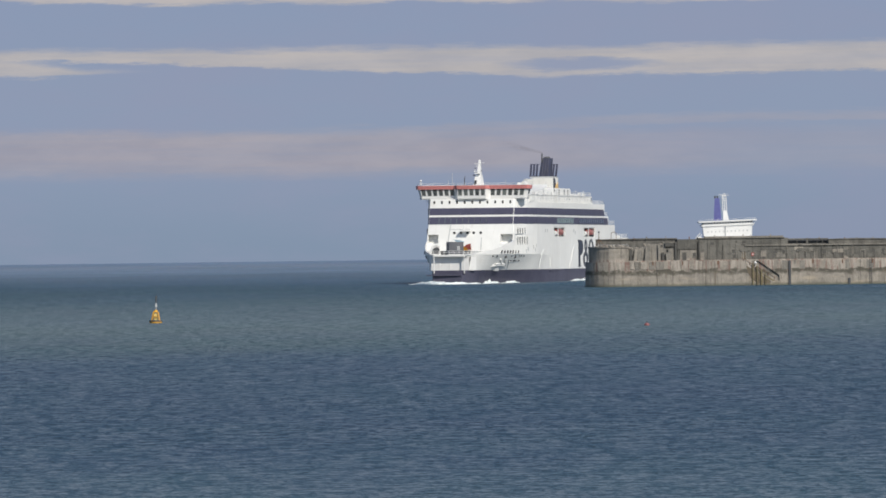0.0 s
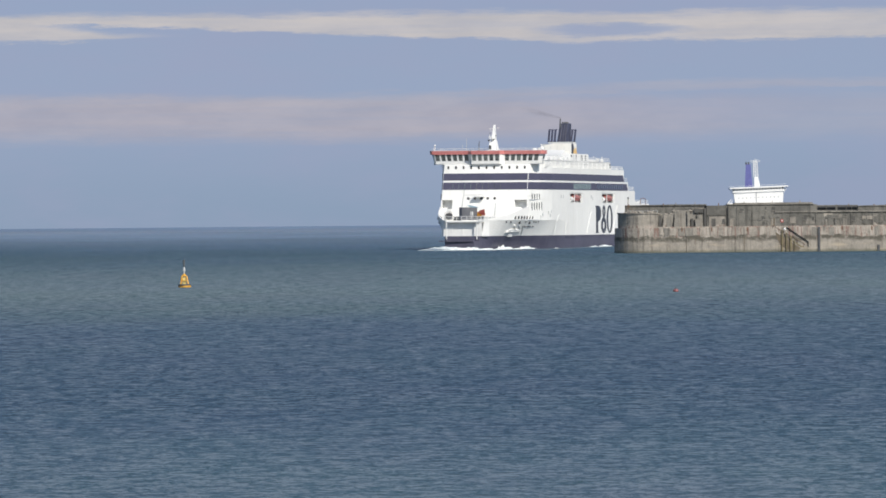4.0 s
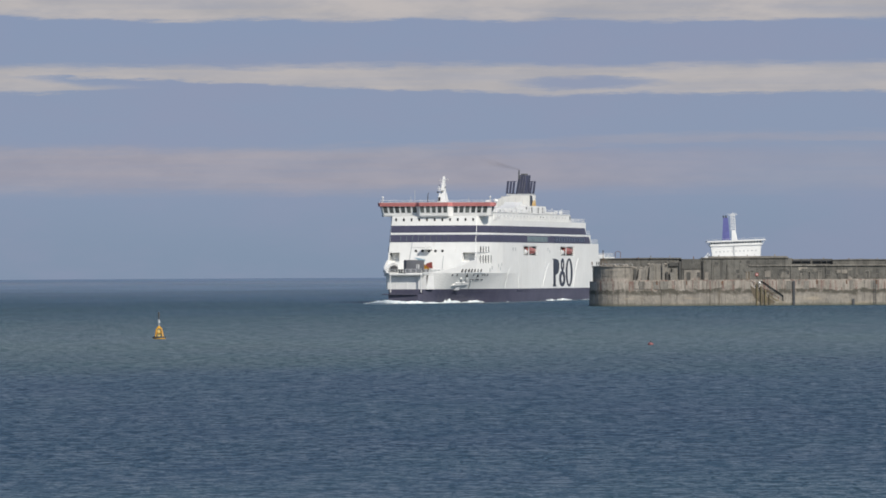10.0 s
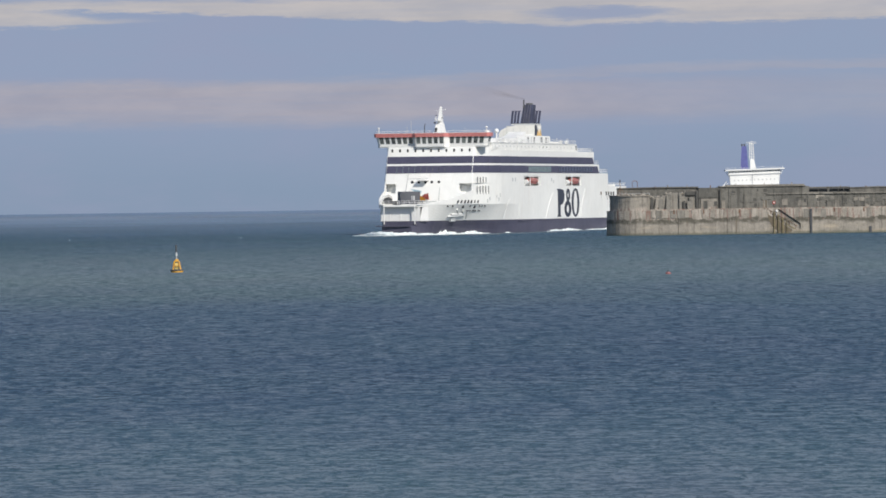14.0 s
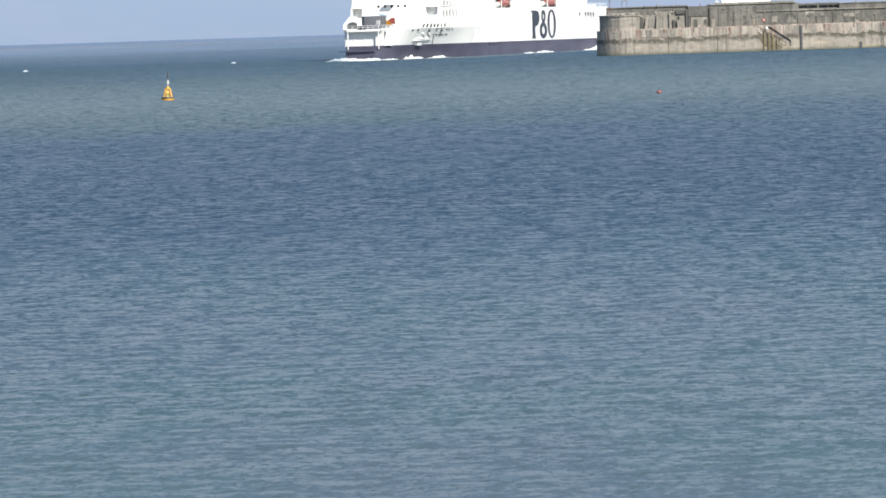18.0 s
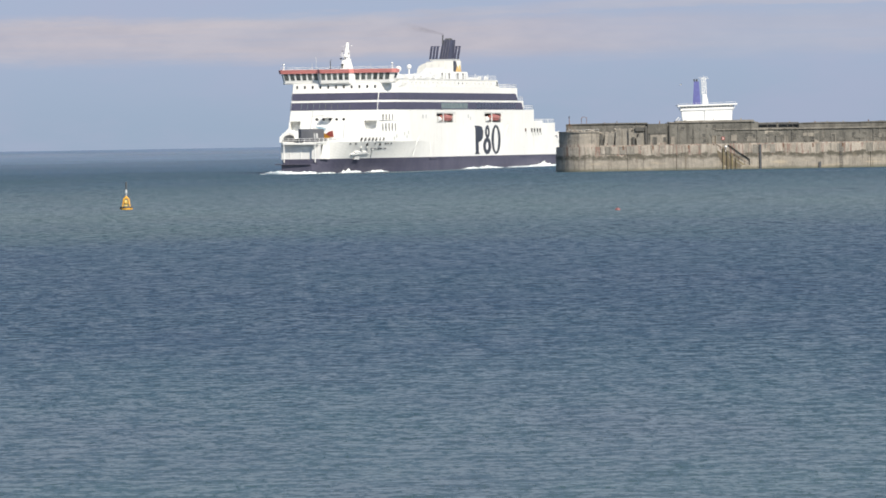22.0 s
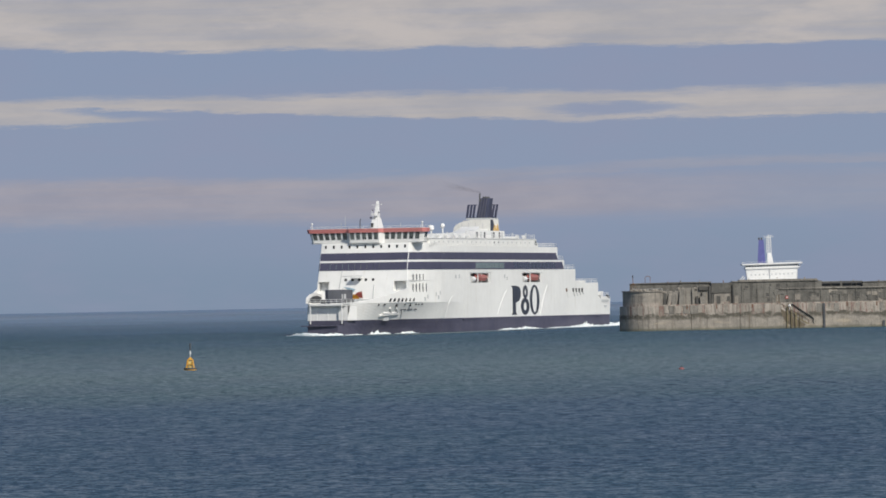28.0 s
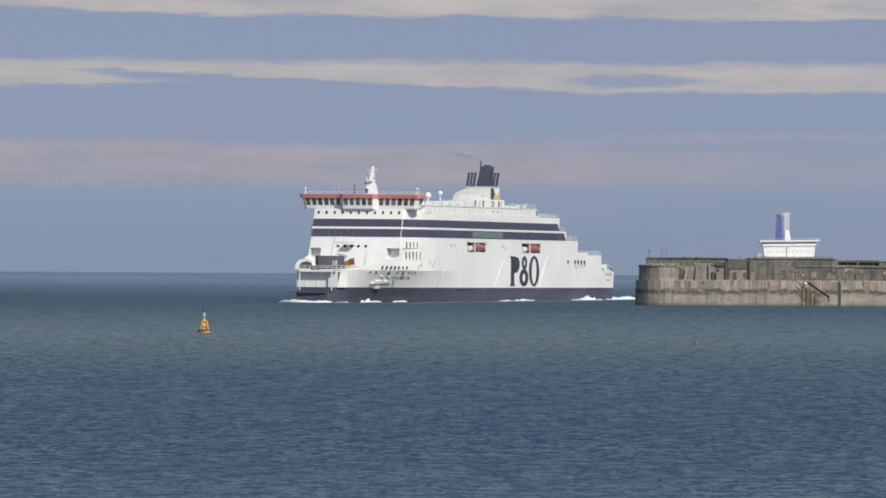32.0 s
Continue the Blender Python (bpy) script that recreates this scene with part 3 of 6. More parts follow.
def build_breakwater():
    base = tagged(new("breakwater"), "old stained grey concrete breakwater with a rounded head", "breakwater")
    base.location = (0, 0, 0)
    # lower wall in bays, with open joints between them
    joints = [PX, 69.2, 82.0, 104.1, 133.0, 161.0, 190.0, 222.0, 260.0, 310.0, PEND]
    for a, b in zip(joints[:-1], joints[1:]):
        bm = B()
        if a == PX:
            o = rounded_end(a, b - 0.06, PY, PY + 26, 8.5)
            prism(bm, o, -4, 3.75, o)
            o2 = rounded_end(a + 0.12, b - 0.06, PY + 0.12, PY + 25.9, 8.5)
            prism(bm, o2, 3.75, 6.15)
        else:
            if a == 82.0:     # bay with the landing stair cut into it
                profile(bm, [(a + 0.06, -4), (b - 0.06, -4), (b - 0.06, 6.2), (95.6, 6.2), (101.3, 2.3), (101.3, 0.75), (99.4, 0.75), (91.6, 6.2), (a + 0.06, 6.2)], PY, PY + 0.45)
                box(bm, a + 0.06, b - 0.06, PY + 0.45, PY + 26, -4, 6.2)
            else:
                box(bm, a + 0.06, b - 0.06, PY, PY + 26, -4, 6.2)
        part("wall_bay", bm, QUAY, base)
    # landing stair in its slot
    bm = B()
    n = 24
    for i in range(n):
        x = 91.4 + 8.9 * i / n
        z = 6.0 - 5.2 * (i + 1) / n
        box(bm, x, x + 8.9 / n + 0.01, PY + 0.08, PY + 0.47, z - 0.5, z)
    part("stair", bm, ALGAE, base, "worn landing steps brown with weed")
    bm = B()
    profile(bm, [(92.6, 4.9), (99.2, 0.55), (98.6, 0.2), (95.4, 0.25), (93.8, 1.6), (92.9, 3.4)], PY - 0.03, PY + 0.1)
    part("stair_cheek", bm, TIMBER, base, "weed-stained brown wall below the steps")
    bm = B()
    rod(bm, (91.6, PY + 0.3, 6.9), (100.4, PY + 0.3, 1.6), 0.04)
    for k in range(6):
        rod(bm, (92.0 + 1.6 * k, PY + 0.3, 6.65 - 0.96 * k), (92.0 + 1.6 * k, PY + 0.3, 5.6 - 0.96 * k), 0.05)
    part("handrail", bm, RUST, base)
    for x, w in ((94.2, 0.3), (95.3, 0.30), (96.4, 0.4), (97.5, 0.24)):
        bm = B()
        box(bm, x, x + w, PY - 0.35, PY, -2, 5.2 - (x - 94.6) * 0.75, bevel=0.04)
        part("fender_post", bm, ALGAE, base)
    bm = B()
    box(bm, 103.8, 104.35, PY - 0.35, PY + 0.02, -3, 6.1, bevel=0.05)
    part("fender_post", bm, RUBBER, base, "dark upright steel fender")
    # rounded upper head
    bm = B()
    o = rounded_end(PX + 0.9, 61.8, PY + 0.9, PY + 24, 7.6)
    prism(bm, o, 6.15, 9.9)
    part("head_wall", bm, QUAY, base)
    for z in (7.5, 8.8):
        bm = B()
        prism(bm, rounded_end(PX + 0.86, 61.85, PY + 0.86, PY + 24.02, 7.62), z, z + 0.14)
        part("string_course", bm, QUAY, base)
    bm = B()
    prism(bm, rounded_end(PX + 0.7, 61.95, PY + 0.7, PY + 24.2, 7.8), 9.9, 10.22)
    part("head_coping", bm, QUAY, base)
    # broken stretch between the head and the buildings
    bm = B()
    profile(bm, [(61.9, 6.15), (74.6, 6.15), (74.6, 11.3), (71.0, 11.3), (70.9, 9.9), (69.4, 9.8), (69.2, 10.8), (66.6, 10.7), (65.8, 9.9), (63.9, 9.7), (62.9, 10.2), (62.2, 9.0)], PY + 1.6, PY + 3.0)
    part("broken_wall", bm, UPPER, base, "weathered broken concrete wall")
    # dark slabs on the wall paint the shade of its gaps
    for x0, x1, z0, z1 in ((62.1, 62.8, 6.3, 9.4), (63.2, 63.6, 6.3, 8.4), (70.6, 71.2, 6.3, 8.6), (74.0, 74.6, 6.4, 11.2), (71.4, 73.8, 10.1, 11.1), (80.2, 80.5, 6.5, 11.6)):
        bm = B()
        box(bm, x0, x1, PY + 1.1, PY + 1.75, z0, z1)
        part("shadow_gap", bm, SHADE, base, "dark slab painted as the shade in a wall gap")
    for x0, x1, z1 in ((64.4, 65.2, 9.2), (66.9, 67.6, 10.4), (69.6, 70.2, 10.9), (72.2, 73.2, 9.6)):
        bm = B()
        box(bm, x0, x1, PY + 1.0, PY + 1.62, 6.15, z1)
        part("buttress", bm, UPPER, base)
    bm = B()
    box(bm, 53.5, 75.0, PY + 9.0, PY + 10.2, 6.15, 12.0)
    profile(bm, [(53.5, 12.0), (75.0, 12.0), (75.0, 12.3), (66.0, 12.35), (58.0, 12.25), (53.5, 12.2)], PY + 8.7, PY + 10.6)
    part("rear_parapet", bm, FACADE, base)
    # plinth course under the facades
    bm = B()
    box(bm, 61.9, PEND, PY + 0.5, PY + 25, 6.15, 6.45)
    part("quay_deck", bm, QUAY, base)
    # houses
    bm = B()
    box(bm, 74.7, 79.7, PY + 1.2, PY + 9, 6.4, 11.95)
    box(bm, 74.5, 79.8, PY + 1.0, PY + 9, 9.3, 9.55)
    part("guard_house", bm, FACADE, base)
    bm = B()
    box(bm, 79.7, 103.7, PY + 1.6, PY + 11, 6.4, 12.05)
    part("long_facade", bm, FACADE, base)
    bm = B()
    box(bm, 75.3, 79.6, PY + 0.98, PY + 1.25, 6.45, 9.1)
    part("guard_house_front", bm, QUAY, base, "paler plastered lower front")
    bm = B()
    box(bm, 80.2, 102.8, PY + 1.3, PY + 11.2, 12.05, 12.3)
    box(bm, 82.0, 102.6, PY + 3.0, PY + 9, 12.3, 12.62)
    part("roof_slab", bm, UPPER, base)
    bm = B()
    box(bm, 92.5, PEND, PY + 1.35, PY + 10, 9.95, 10.3)
    part("cornice", bm, UPPER, base)
    bm = B()
    box(bm, 103.7, PEND, PY + 1.7, PY + 10, 6.4, 9.95)
    part("long_facade", bm, FACADE, base)
    bm = B()
    box(bm, 103.7, 114.6, PY + 5.0, PY + 6.0, 10.3, 10.5)
    box(bm, 103.7, 114.6, PY + 5.0, PY + 6.0, 11.55, 11.8)
    for x, w in ((103.7, 0.25), (106.3, 0.1), (108.75, 0.55), (111.6, 0.1), (113.0, 0.08), (114.35, 0.25)):
        box(bm, x, x + w, PY + 5.05, PY + 5.95, 10.45, 11.6)
    part("gallery", bm, FACADE, base, "dark open gallery with short columns")
    # dark board whose colour stands in for the gallery's shaded inside
    bm = B()
    box(bm, 103.7, 114.6, PY + 6.6, PY + 7.0, 10.3, 11.6)
    part("gallery_back", bm, RUBBER, base)
    # upright piers that stand out from the facades, each a little different
    prng = random.Random(31)
    x = 82.6
    while x < 175:
        top = 12.0 if x < 103 else 9.9
        if prng.random() < 0.6:
            top -= prng.uniform(0.0, 2.2)
        w = prng.uniform(0.18, 0.6)
        bm = B()
        box(bm, x, x + w, PY + 1.6 - prng.uniform(0.04, 0.22), PY + 1.75, 6.42, top)
        part("pier", bm, (FACADE, UPPER, FACADE)[prng.randrange(3)], base)
        x += prng.uniform(1.6, 4.2)
    # patches of newer and older plaster
    for k in range(26):
        x = 82 + prng.uniform(0, 78)
        z = prng.uniform(6.6, 9.0)
        w, hh = prng.uniform(0.8, 3.4), prng.uniform(0.5, 1.6)
        bm = B()
        box(bm, x, x + w, PY + (1.57 if x + w < 104.4 else 1.67) - 0.006 * k, PY + 1.75, z, min(z + hh, 9.7))
        part("wall_patch", bm, (UPPER, QUAY, FACADE, FACADE)[prng.randrange(4)], base)
    # block course of the plinth, each block proud by its own amount
    x = 62.2
    while x < 160:
        w = prng.uniform(1.1, 2.6)
        if not (89.5 < x < 101.5 or 89.5 < x + w < 101.5 or abs(x - 104) < 1.5):
            bm = B()
            box(bm, x, x + w - prng.uniform(0.1, 0.35), PY - prng.uniform(0.02, 0.09), PY + 0.2, 3.85 + prng.uniform(-0.15, 0.5), 6.15 - prng.uniform(0, 0.12))
            part("plinth_block", bm, (QUAY, QUAY, UPPER, QUAY)[prng.randrange(4)], base)
        x += w
    # rubble on the head and along the broken wall
    bm = B()
    for k in range(70):
        x = 53.5 + prng.uniform(0, 20)
        s_ = prng.uniform(0.15, 0.42)
        if x < 61.5:
            y, z = PY + prng.uniform(1.2, 7), 10.2
        else:
            y, z = PY + prng.uniform(1.7, 2.9), 9.6 if x < 66 else 10.5
        bmesh.ops.create_icosphere(bm, subdivisions=1, radius=s_, matrix=Matrix.Translation((x, y, z + s_ * 0.3)) @ pose(0, 0, 0, prng.uniform(0, 90), prng.uniform(0, 90), 0))
    tagged(part("rubble", bm, QUAY, base), "loose pale concrete rubble", kind="stuff")
    bm = B()
    box(bm, 114.6, PEND, PY + 4.2, PY + 9, 10.3, 11.4)
    profile(bm, [(114.6, 11.4), (PEND, 11.4), (PEND, 11.7), (200, 11.65), (150, 11.8), (140, 11.55), (137, 11.8), (130, 11.6), (122.0, 11.75), (114.6, 11.6)], PY + 4.0, PY + 9)
    part("rear_parapet", bm, FACADE, base)
    # leaning slabs of the broken stretch, and stubs of posts and pipes along the roofs
    for x, w, z0, hgt, lean in ((63.4, 0.9, 6.15, 3.3, 9), (64.9, 1.5, 6.15, 3.0, -6), (66.6, 1.2, 6.15, 3.9, 4), (72.3, 1.1, 6.15, 2.4, -5)):
        bm = B()
        box(bm, -w / 2, w / 2, -0.25, 0.25, 0, hgt, bevel=0.08)
        bmesh.ops.transform(bm, matrix=pose(x, PY + 0.95, z0, -6, lean, 0), verts=bm.verts)
        part("fallen_slab", bm, QUAY if x < 64 else UPPER, base, "pale slab of broken concrete")
    for k in range(22):
        x = 63 + k * 4.6 + prng.uniform(-1.5, 1.5)
        z0 = 12.3 if x < 75 else 12.6 if 82.5 < x < 102.5 else 12.0 if x < 103.7 else 11.6
        y = PY + (8.4 if x < 75 else 5.0 if x < 103.7 else 5.5)
        hgt, w = prng.uniform(0.25, 0.75), prng.uniform(0.08, 0.35)
        bm = B()
        box(bm, x, x + w, y, y + w, z0 - 0.2, z0 + hgt)
        part("roof_stub", bm, (RUST, UPPER, QUAY)[k % 3], base)
    # openings along the facades, as solid panels; the dark ones paint the dim inside
    doors = [(76.5, 0.85, 1.9, 0.98), (81.25, 0.9, 1.9, 1.6), (92.1, 0.9, 2.1, 1.6), (97.4, 1.0, 2.2, 1.6), (111.1, 0.8, 2.1, 1.7), (119.0, 0.95, 2.6, 1.7), (123.4, 0.9, 2.0, 1.7), (138.0, 0.9, 2.1, 1.7), (149.5, 0.9, 2.1, 1.7), (163.0, 1.0, 2.1, 1.7)]
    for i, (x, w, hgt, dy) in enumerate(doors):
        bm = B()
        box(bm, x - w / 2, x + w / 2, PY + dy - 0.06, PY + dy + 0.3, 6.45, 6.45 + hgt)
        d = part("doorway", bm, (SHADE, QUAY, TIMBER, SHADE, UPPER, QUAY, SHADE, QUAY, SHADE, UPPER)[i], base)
        bm = B()
        for s in (-1, 1):
            box(bm, x + s * (w / 2 + 0.09) - 0.09, x + s * (w / 2 + 0.09) + 0.09, PY + dy - 0.14, PY + dy + 0.05, 6.45, 6.45 + hgt)
        box(bm, x - w / 2 - 0.18, x + w / 2 + 0.18, PY + dy - 0.14, PY + dy + 0.05, 6.45 + hgt, 6.7 + hgt)
        part("door_frame", bm, UPPER, d)
    wins = [(79.1, 7.9, 0.8, 1.0, 0.98), (83.9, 10.7, 0.9, 0.7, 1.6), (89.4, 8.6, 0.8, 0.9, 1.6), (89.9, 7.2, 1.2, 0.9, 1.6), (90.2, 11.0, 0.4, 0.9, 1.6), (92.2, 11.0, 0.9, 0.9, 1.6), (99.3, 11.0, 0.8, 1.0, 1.6),
            (100.6, 8.4, 0.7, 0.9, 1.6)]
    wins += [(102.6, 8.3, 0.7, 0.9, 1.6), (106.2, 8.4, 0.8, 0.9, 1.7), (108.6, 8.3, 0.8, 1.0, 1.7), (109.6, 9.0, 0.5, 0.5, 1.7), (113.3, 8.3, 0.7, 1.2, 1.7), (115.8, 8.6, 1.0, 0.9, 1.7), (118.1, 8.0, 0.5, 1.9, 1.7),
            (126.2, 8.4, 0.8, 0.9, 1.7), (128.9, 8.4, 0.8, 0.9, 1.7), (131.6, 8.4, 0.8, 0.9, 1.7), (134.7, 8.4, 0.8, 0.9, 1.7), (141.3, 8.4, 0.8, 0.9, 1.7), (144.4, 8.4, 0.8, 0.9, 1.7), (153.0, 8.4, 0.8, 0.9, 1.7), (157.0, 8.4, 0.8, 0.9, 1.7)]
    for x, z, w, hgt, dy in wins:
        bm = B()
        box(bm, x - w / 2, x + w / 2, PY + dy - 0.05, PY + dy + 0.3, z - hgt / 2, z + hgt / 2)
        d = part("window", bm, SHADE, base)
        bm = B()
        box(bm, x - w / 2 - 0.12, x + w / 2 + 0.12, PY + dy - 0.16, PY + dy + 0.04, z - hgt / 2 - 0.14, z - hgt / 2)
        part("sill", bm, UPPER, d)
    bm = B()
    box(bm, 94.1, 94.8, PY + 1.48, PY + 1.6, 7.4, 8.2)
    sign = part("sign", bm, RED_SIGN, base, "small faded red sign board")
    bm = B()
    box(bm, 94.32, 94.62, PY + 1.46, PY + 1.485, 7.68, 7.95)
    part("sign_mark", bm, WHITE_CLEAN, sign)
    bm = B()
    for k in range(9):
        z = -0.5 + k * 0.72
        box(bm, 125.0, 125.5, PY - 0.12, PY - 0.04, z, z + 0.07)
    box(bm, 124.95, 125.02, PY - 0.14, PY, -1, 6.3)
    box(bm, 125.48, 125.55, PY - 0.14, PY, -1, 6.3)
    part("ladder", bm, RUBBER, base)
    bm = B()
    box(bm, 119.4, 119.95, PY - 0.3, PY + 0.02, -2, 1.3)
    part("fender_post", bm, RUBBER, base)
    # drain scuppers below the ledge
    for k in range(16):
        x = 63.3 + 4.15 * k + (k % 3) * 0.5
        if 90 < x < 101:
            continue
        bm = B()
        box(bm, x, x + 0.35, PY - 0.08, PY + 0.05, 5.2, 6.2)
        part("scupper", bm, RUST if k % 2 else UPPER, base)
    for o in base.children_recursive:
        o.data.transform(NEARER)
    return base


# the whole pier stands a little nearer than its first survey
NEARER = Matrix.Translation(EYE) @ Matrix.Scale(0.975, 4) @ Matrix.Translation([-c for c in EYE])
breakwater = build_breakwater()


def build_beacon():
    """The thin light mast with its railing on the pier head."""
    base = tagged(new("beacon_mast"), "thin rusted steel beacon mast on the breakwater head", "mast")
    base.location = NEARER @ Vector((54.2, PY + 4.5, 10.22))
    bm = B()
    rod(bm, (0, 0, 0), (0, 0, 3.6), 0.09)
    part("pole", bm, RUST, base)
    bm = B()
    rod(bm, (0, 0, 2.2), (1.4, 0, 0), 0.05)
    rod(bm, (0, 0, 2.2), (-0.9, 0.6, 0), 0.05)
    part("stay", bm, RUST, base)
    bm = B()
    rod(bm, (0, 0, 3.5), (0, 0, 4.0), 0.16, 8)
    part("lamp_head", bm, RUBBER, base)
    return base


beacon = build_beacon()


def build_frame():
    base = tagged(new("steel_frame"), "small open rusted steel frame on the breakwater head", "frame")
    base.location = NEARER @ Vector((57.6, PY + 9.4, 12.3))
    for x in (0.0, 1.3):
        bm = B()
        rod(bm, (x, 0, 0), (x, 0, 1.5), 0.07)
        part("post", bm, RUST, base)
    bm = B()
    rod(bm, (0, 0, 1.5), (0.65, 0, 1.75), 0.06)
    rod(bm, (0.65, 0, 1.75), (1.3, 0, 1.5), 0.06)
    part("top_bar", bm, RUST, base)
    return base


build_frame()


def build_head_rail():
    base = tagged(new("guard_rail"), "pale steel guard rail along the breakwater head", "railing")
    base.location = NEARER @ Vector((54.0, PY + 1.8, 10.22))
    for k in range(5):
        bm = B()
        rod(bm, (k * 1.9, 0, 0), (k * 1.9, 0, 0.5 if k else 0.9), 0.05)
        part("post", bm, RUST if k % 2 else GREY_PAINT, base)
    bm = B()
    rod(bm, (0, 0, 0.48), (7.6, 0, 0.48), 0.03)
    part("rail", bm, GREY_PAINT, base)


build_head_rail()

bm = B()
ball(bm, NEARER @ Vector((95.0, PY - 0.62, 5.6)), 0.34)
rod(bm, NEARER @ Vector((95.0, PY - 0.32, 4.4)), NEARER @ Vector((95.0, PY - 0.62, 5.4)), 0.06)
tagged(part("mooring_float", bm, WHITE_CLEAN), "small white float hung at the landing steps", "float")


# ---- buoys ----
def build_buoy():
    base = tagged(new("navigation_buoy"), "yellow steel navigation buoy with dark topmark", "buoy")
    bm = B()
    rod(bm, (0, 0, -0.8), (0, 0, 0.24), 0.95, 20)
    bmesh.ops.bevel(bm, geom=bm.edges[:], offset=0.06, segments=1, affect="EDGES")
    part("float", bm, YELLOW, base, "dirty yellow round float")
    bm = B()
    rod(bm, (0, 0, 0.22), (0, 0, 0.40), 1.0, 20)
    part("fender_ring", bm, RUBBER, base)
    for k in range(4):
        a = math.pi / 4 + k * math.pi / 2
        bm = B()
        rod(bm, (0.78 * math.cos(a), 0.78 * math.sin(a), 0.40), (0.48 * math.cos(a), 0.48 * math.sin(a), 1.62), 0.12, 6)
        part("leg", bm, YELLOW, base)
    for z, r in ((0.95, 0.66), (1.62, 0.48)):
        bm = B()
        for k in range(4):
            a, b = math.pi / 4 + k * math.pi / 2, math.pi / 4 + (k + 1) * math.pi / 2
            rod(bm, (r * math.cos(a), r * math.sin(a), z), (r * math.cos(b), r * math.sin(b), z), 0.07, 5)
        part("brace_ring", bm, YELLOW, base)
    # pale box painting the bright sunlit middle of the buoy
    bm = B()
    box(bm, -0.28, 0.28, -0.28, 0.28, 0.42, 1.45, bevel=0.04)
    part("battery_box", bm, GLARE_YELLOW, base, "yellow housing with sun glare painted in its pale colour")
    bm = B()
    rod(bm, (0, 0, 1.60), (0, 0, 2.0), 0.46, 12, 0.12)
    part("cap", bm, YELLOW, base)
    bm = B()
    rod(bm, (0, 0, 1.95), (0, 0, 2.5), 0.07, 8)
    part("mast", bm, GREY_PAINT, base)
    bm = B()
    rod(bm, (0, 0, 2.45), (0, 0, 3.0), 0.20, 12, 0.09)
    part("lantern", bm, GREY_PAINT, base, "pale grey cone lantern")
    bm = B()
    rod(bm, (0, 0, 3.0), (0, 0, 4.05), 0.09, 8, 0.10)
    rod(bm, (0, 0, 3.35), (0, 0, 4.1), 0.13, 8, 0.16)
    part("topmark", bm, RUBBER, base, "dark topmark spar")
    return base


buoy = build_buoy()


def build_red_float():
    base = tagged(new("mooring_buoy"), "small faded red mooring buoy on the water", "buoy")
    bm = B()
    ball(bm, (0, 0, 0.08), 0.38, 0.75)
    part("float", bm, BUOY_RED, base)
    bm = B()
    rod(bm, (0, 0, 0.4), (0, 0, 0.62), 0.07)
    part("pickup_ring", bm, RUBBER, base)
    return base


red_float = build_red_float()


# ---- ferry: x forward, y to port, z up from the waterline ----
WLT = [(-104, 15.2), (-96, 15.5), (-82, 15.7), (36, 15.7), (58, 13.6), (74, 9.7), (88, 7.0), (100, 6.1), (108, 5.0), (113, 4.0)]
TOPT = [(-104, 15.5), (-96, 15.7), (58, 15.7), (68, 14.8), (77, 13.3), (85, 12.1), (92, 10.7), (98, 9.0), (104, 6.9), (110, 4.8), (113, 4.0)]


def half(x, z):
    a, b = interp(x, WLT), interp(x, TOPT)
    if z < 0:
        return a * (1 + z * 0.03)
    return a + (b - a) * min(1.0, z / 8.3) ** 1.2


def loft(bm, xs, zlo, zhi, nz=6, grow=0.0):
    """A closed solid between hull stations."""
    rings = []
    for x in xs:
        zs = np.linspace(zlo(x), zhi(x), nz)
        ring = [(x, half(x, z) + grow, z) for z in zs] + [(x, -half(x, z) - grow, z) for z in zs[::-1]]
        rings.append([bm.verts.new(v) for v in ring])
    for a, b in zip(rings[:-1], rings[1:]):
        for i in range(len(a)):
            j = (i + 1) % len(a)
            bm.faces.new((a[i], a[j], b[j], b[i]))
    bm.faces.new(rings[0][::-1])
    bm.faces.new(rings[-1])
    return bm


def house(z, off=0.0):
    """Plan of the forward house at a height; its front leans aft as it rises."""
    f = 80.2 - (z - 8.3) * 0.285
    w = 13.0 - (z - 8.3) * 0.03
    return [(f + off, w - 0.14 + off * 0.5), (f - 0.14 + off * 0.5, w + off), (68.0, 14.75 + off), (58.0, 15.7 + off), (58.0, -15.7 - off), (68.0, -14.75 - off), (f - 0.14 + off * 0.5, -w - off), (f + off, -w + 0.14 - off * 0.5)]


def house_solid(bm, z0, z1, off=0.0):
    n = max(2, int((z1 - z0) / 0.6) + 1)
    rings = [[bm.verts.new((x, y, z)) for x, y in house(z, off)] for z in np.linspace(z0, z1, n)]
    k = len(rings[0])
    for a, b in zip(rings[:-1], rings[1:]):
        for i in range(k):
            bm.faces.new((a[i], a[(i + 1) % k], b[(i + 1) % k], b[i]))
    bm.faces.new(rings[0][::-1])
    bm.faces.new(rings[-1])
    return bm


def front_x(z):
    return 80.2 - (z - 8.3) * 0.285


ferry = tagged(new("ferry"), "large white car ferry with navy stripes and red bridge roof", "ferry")


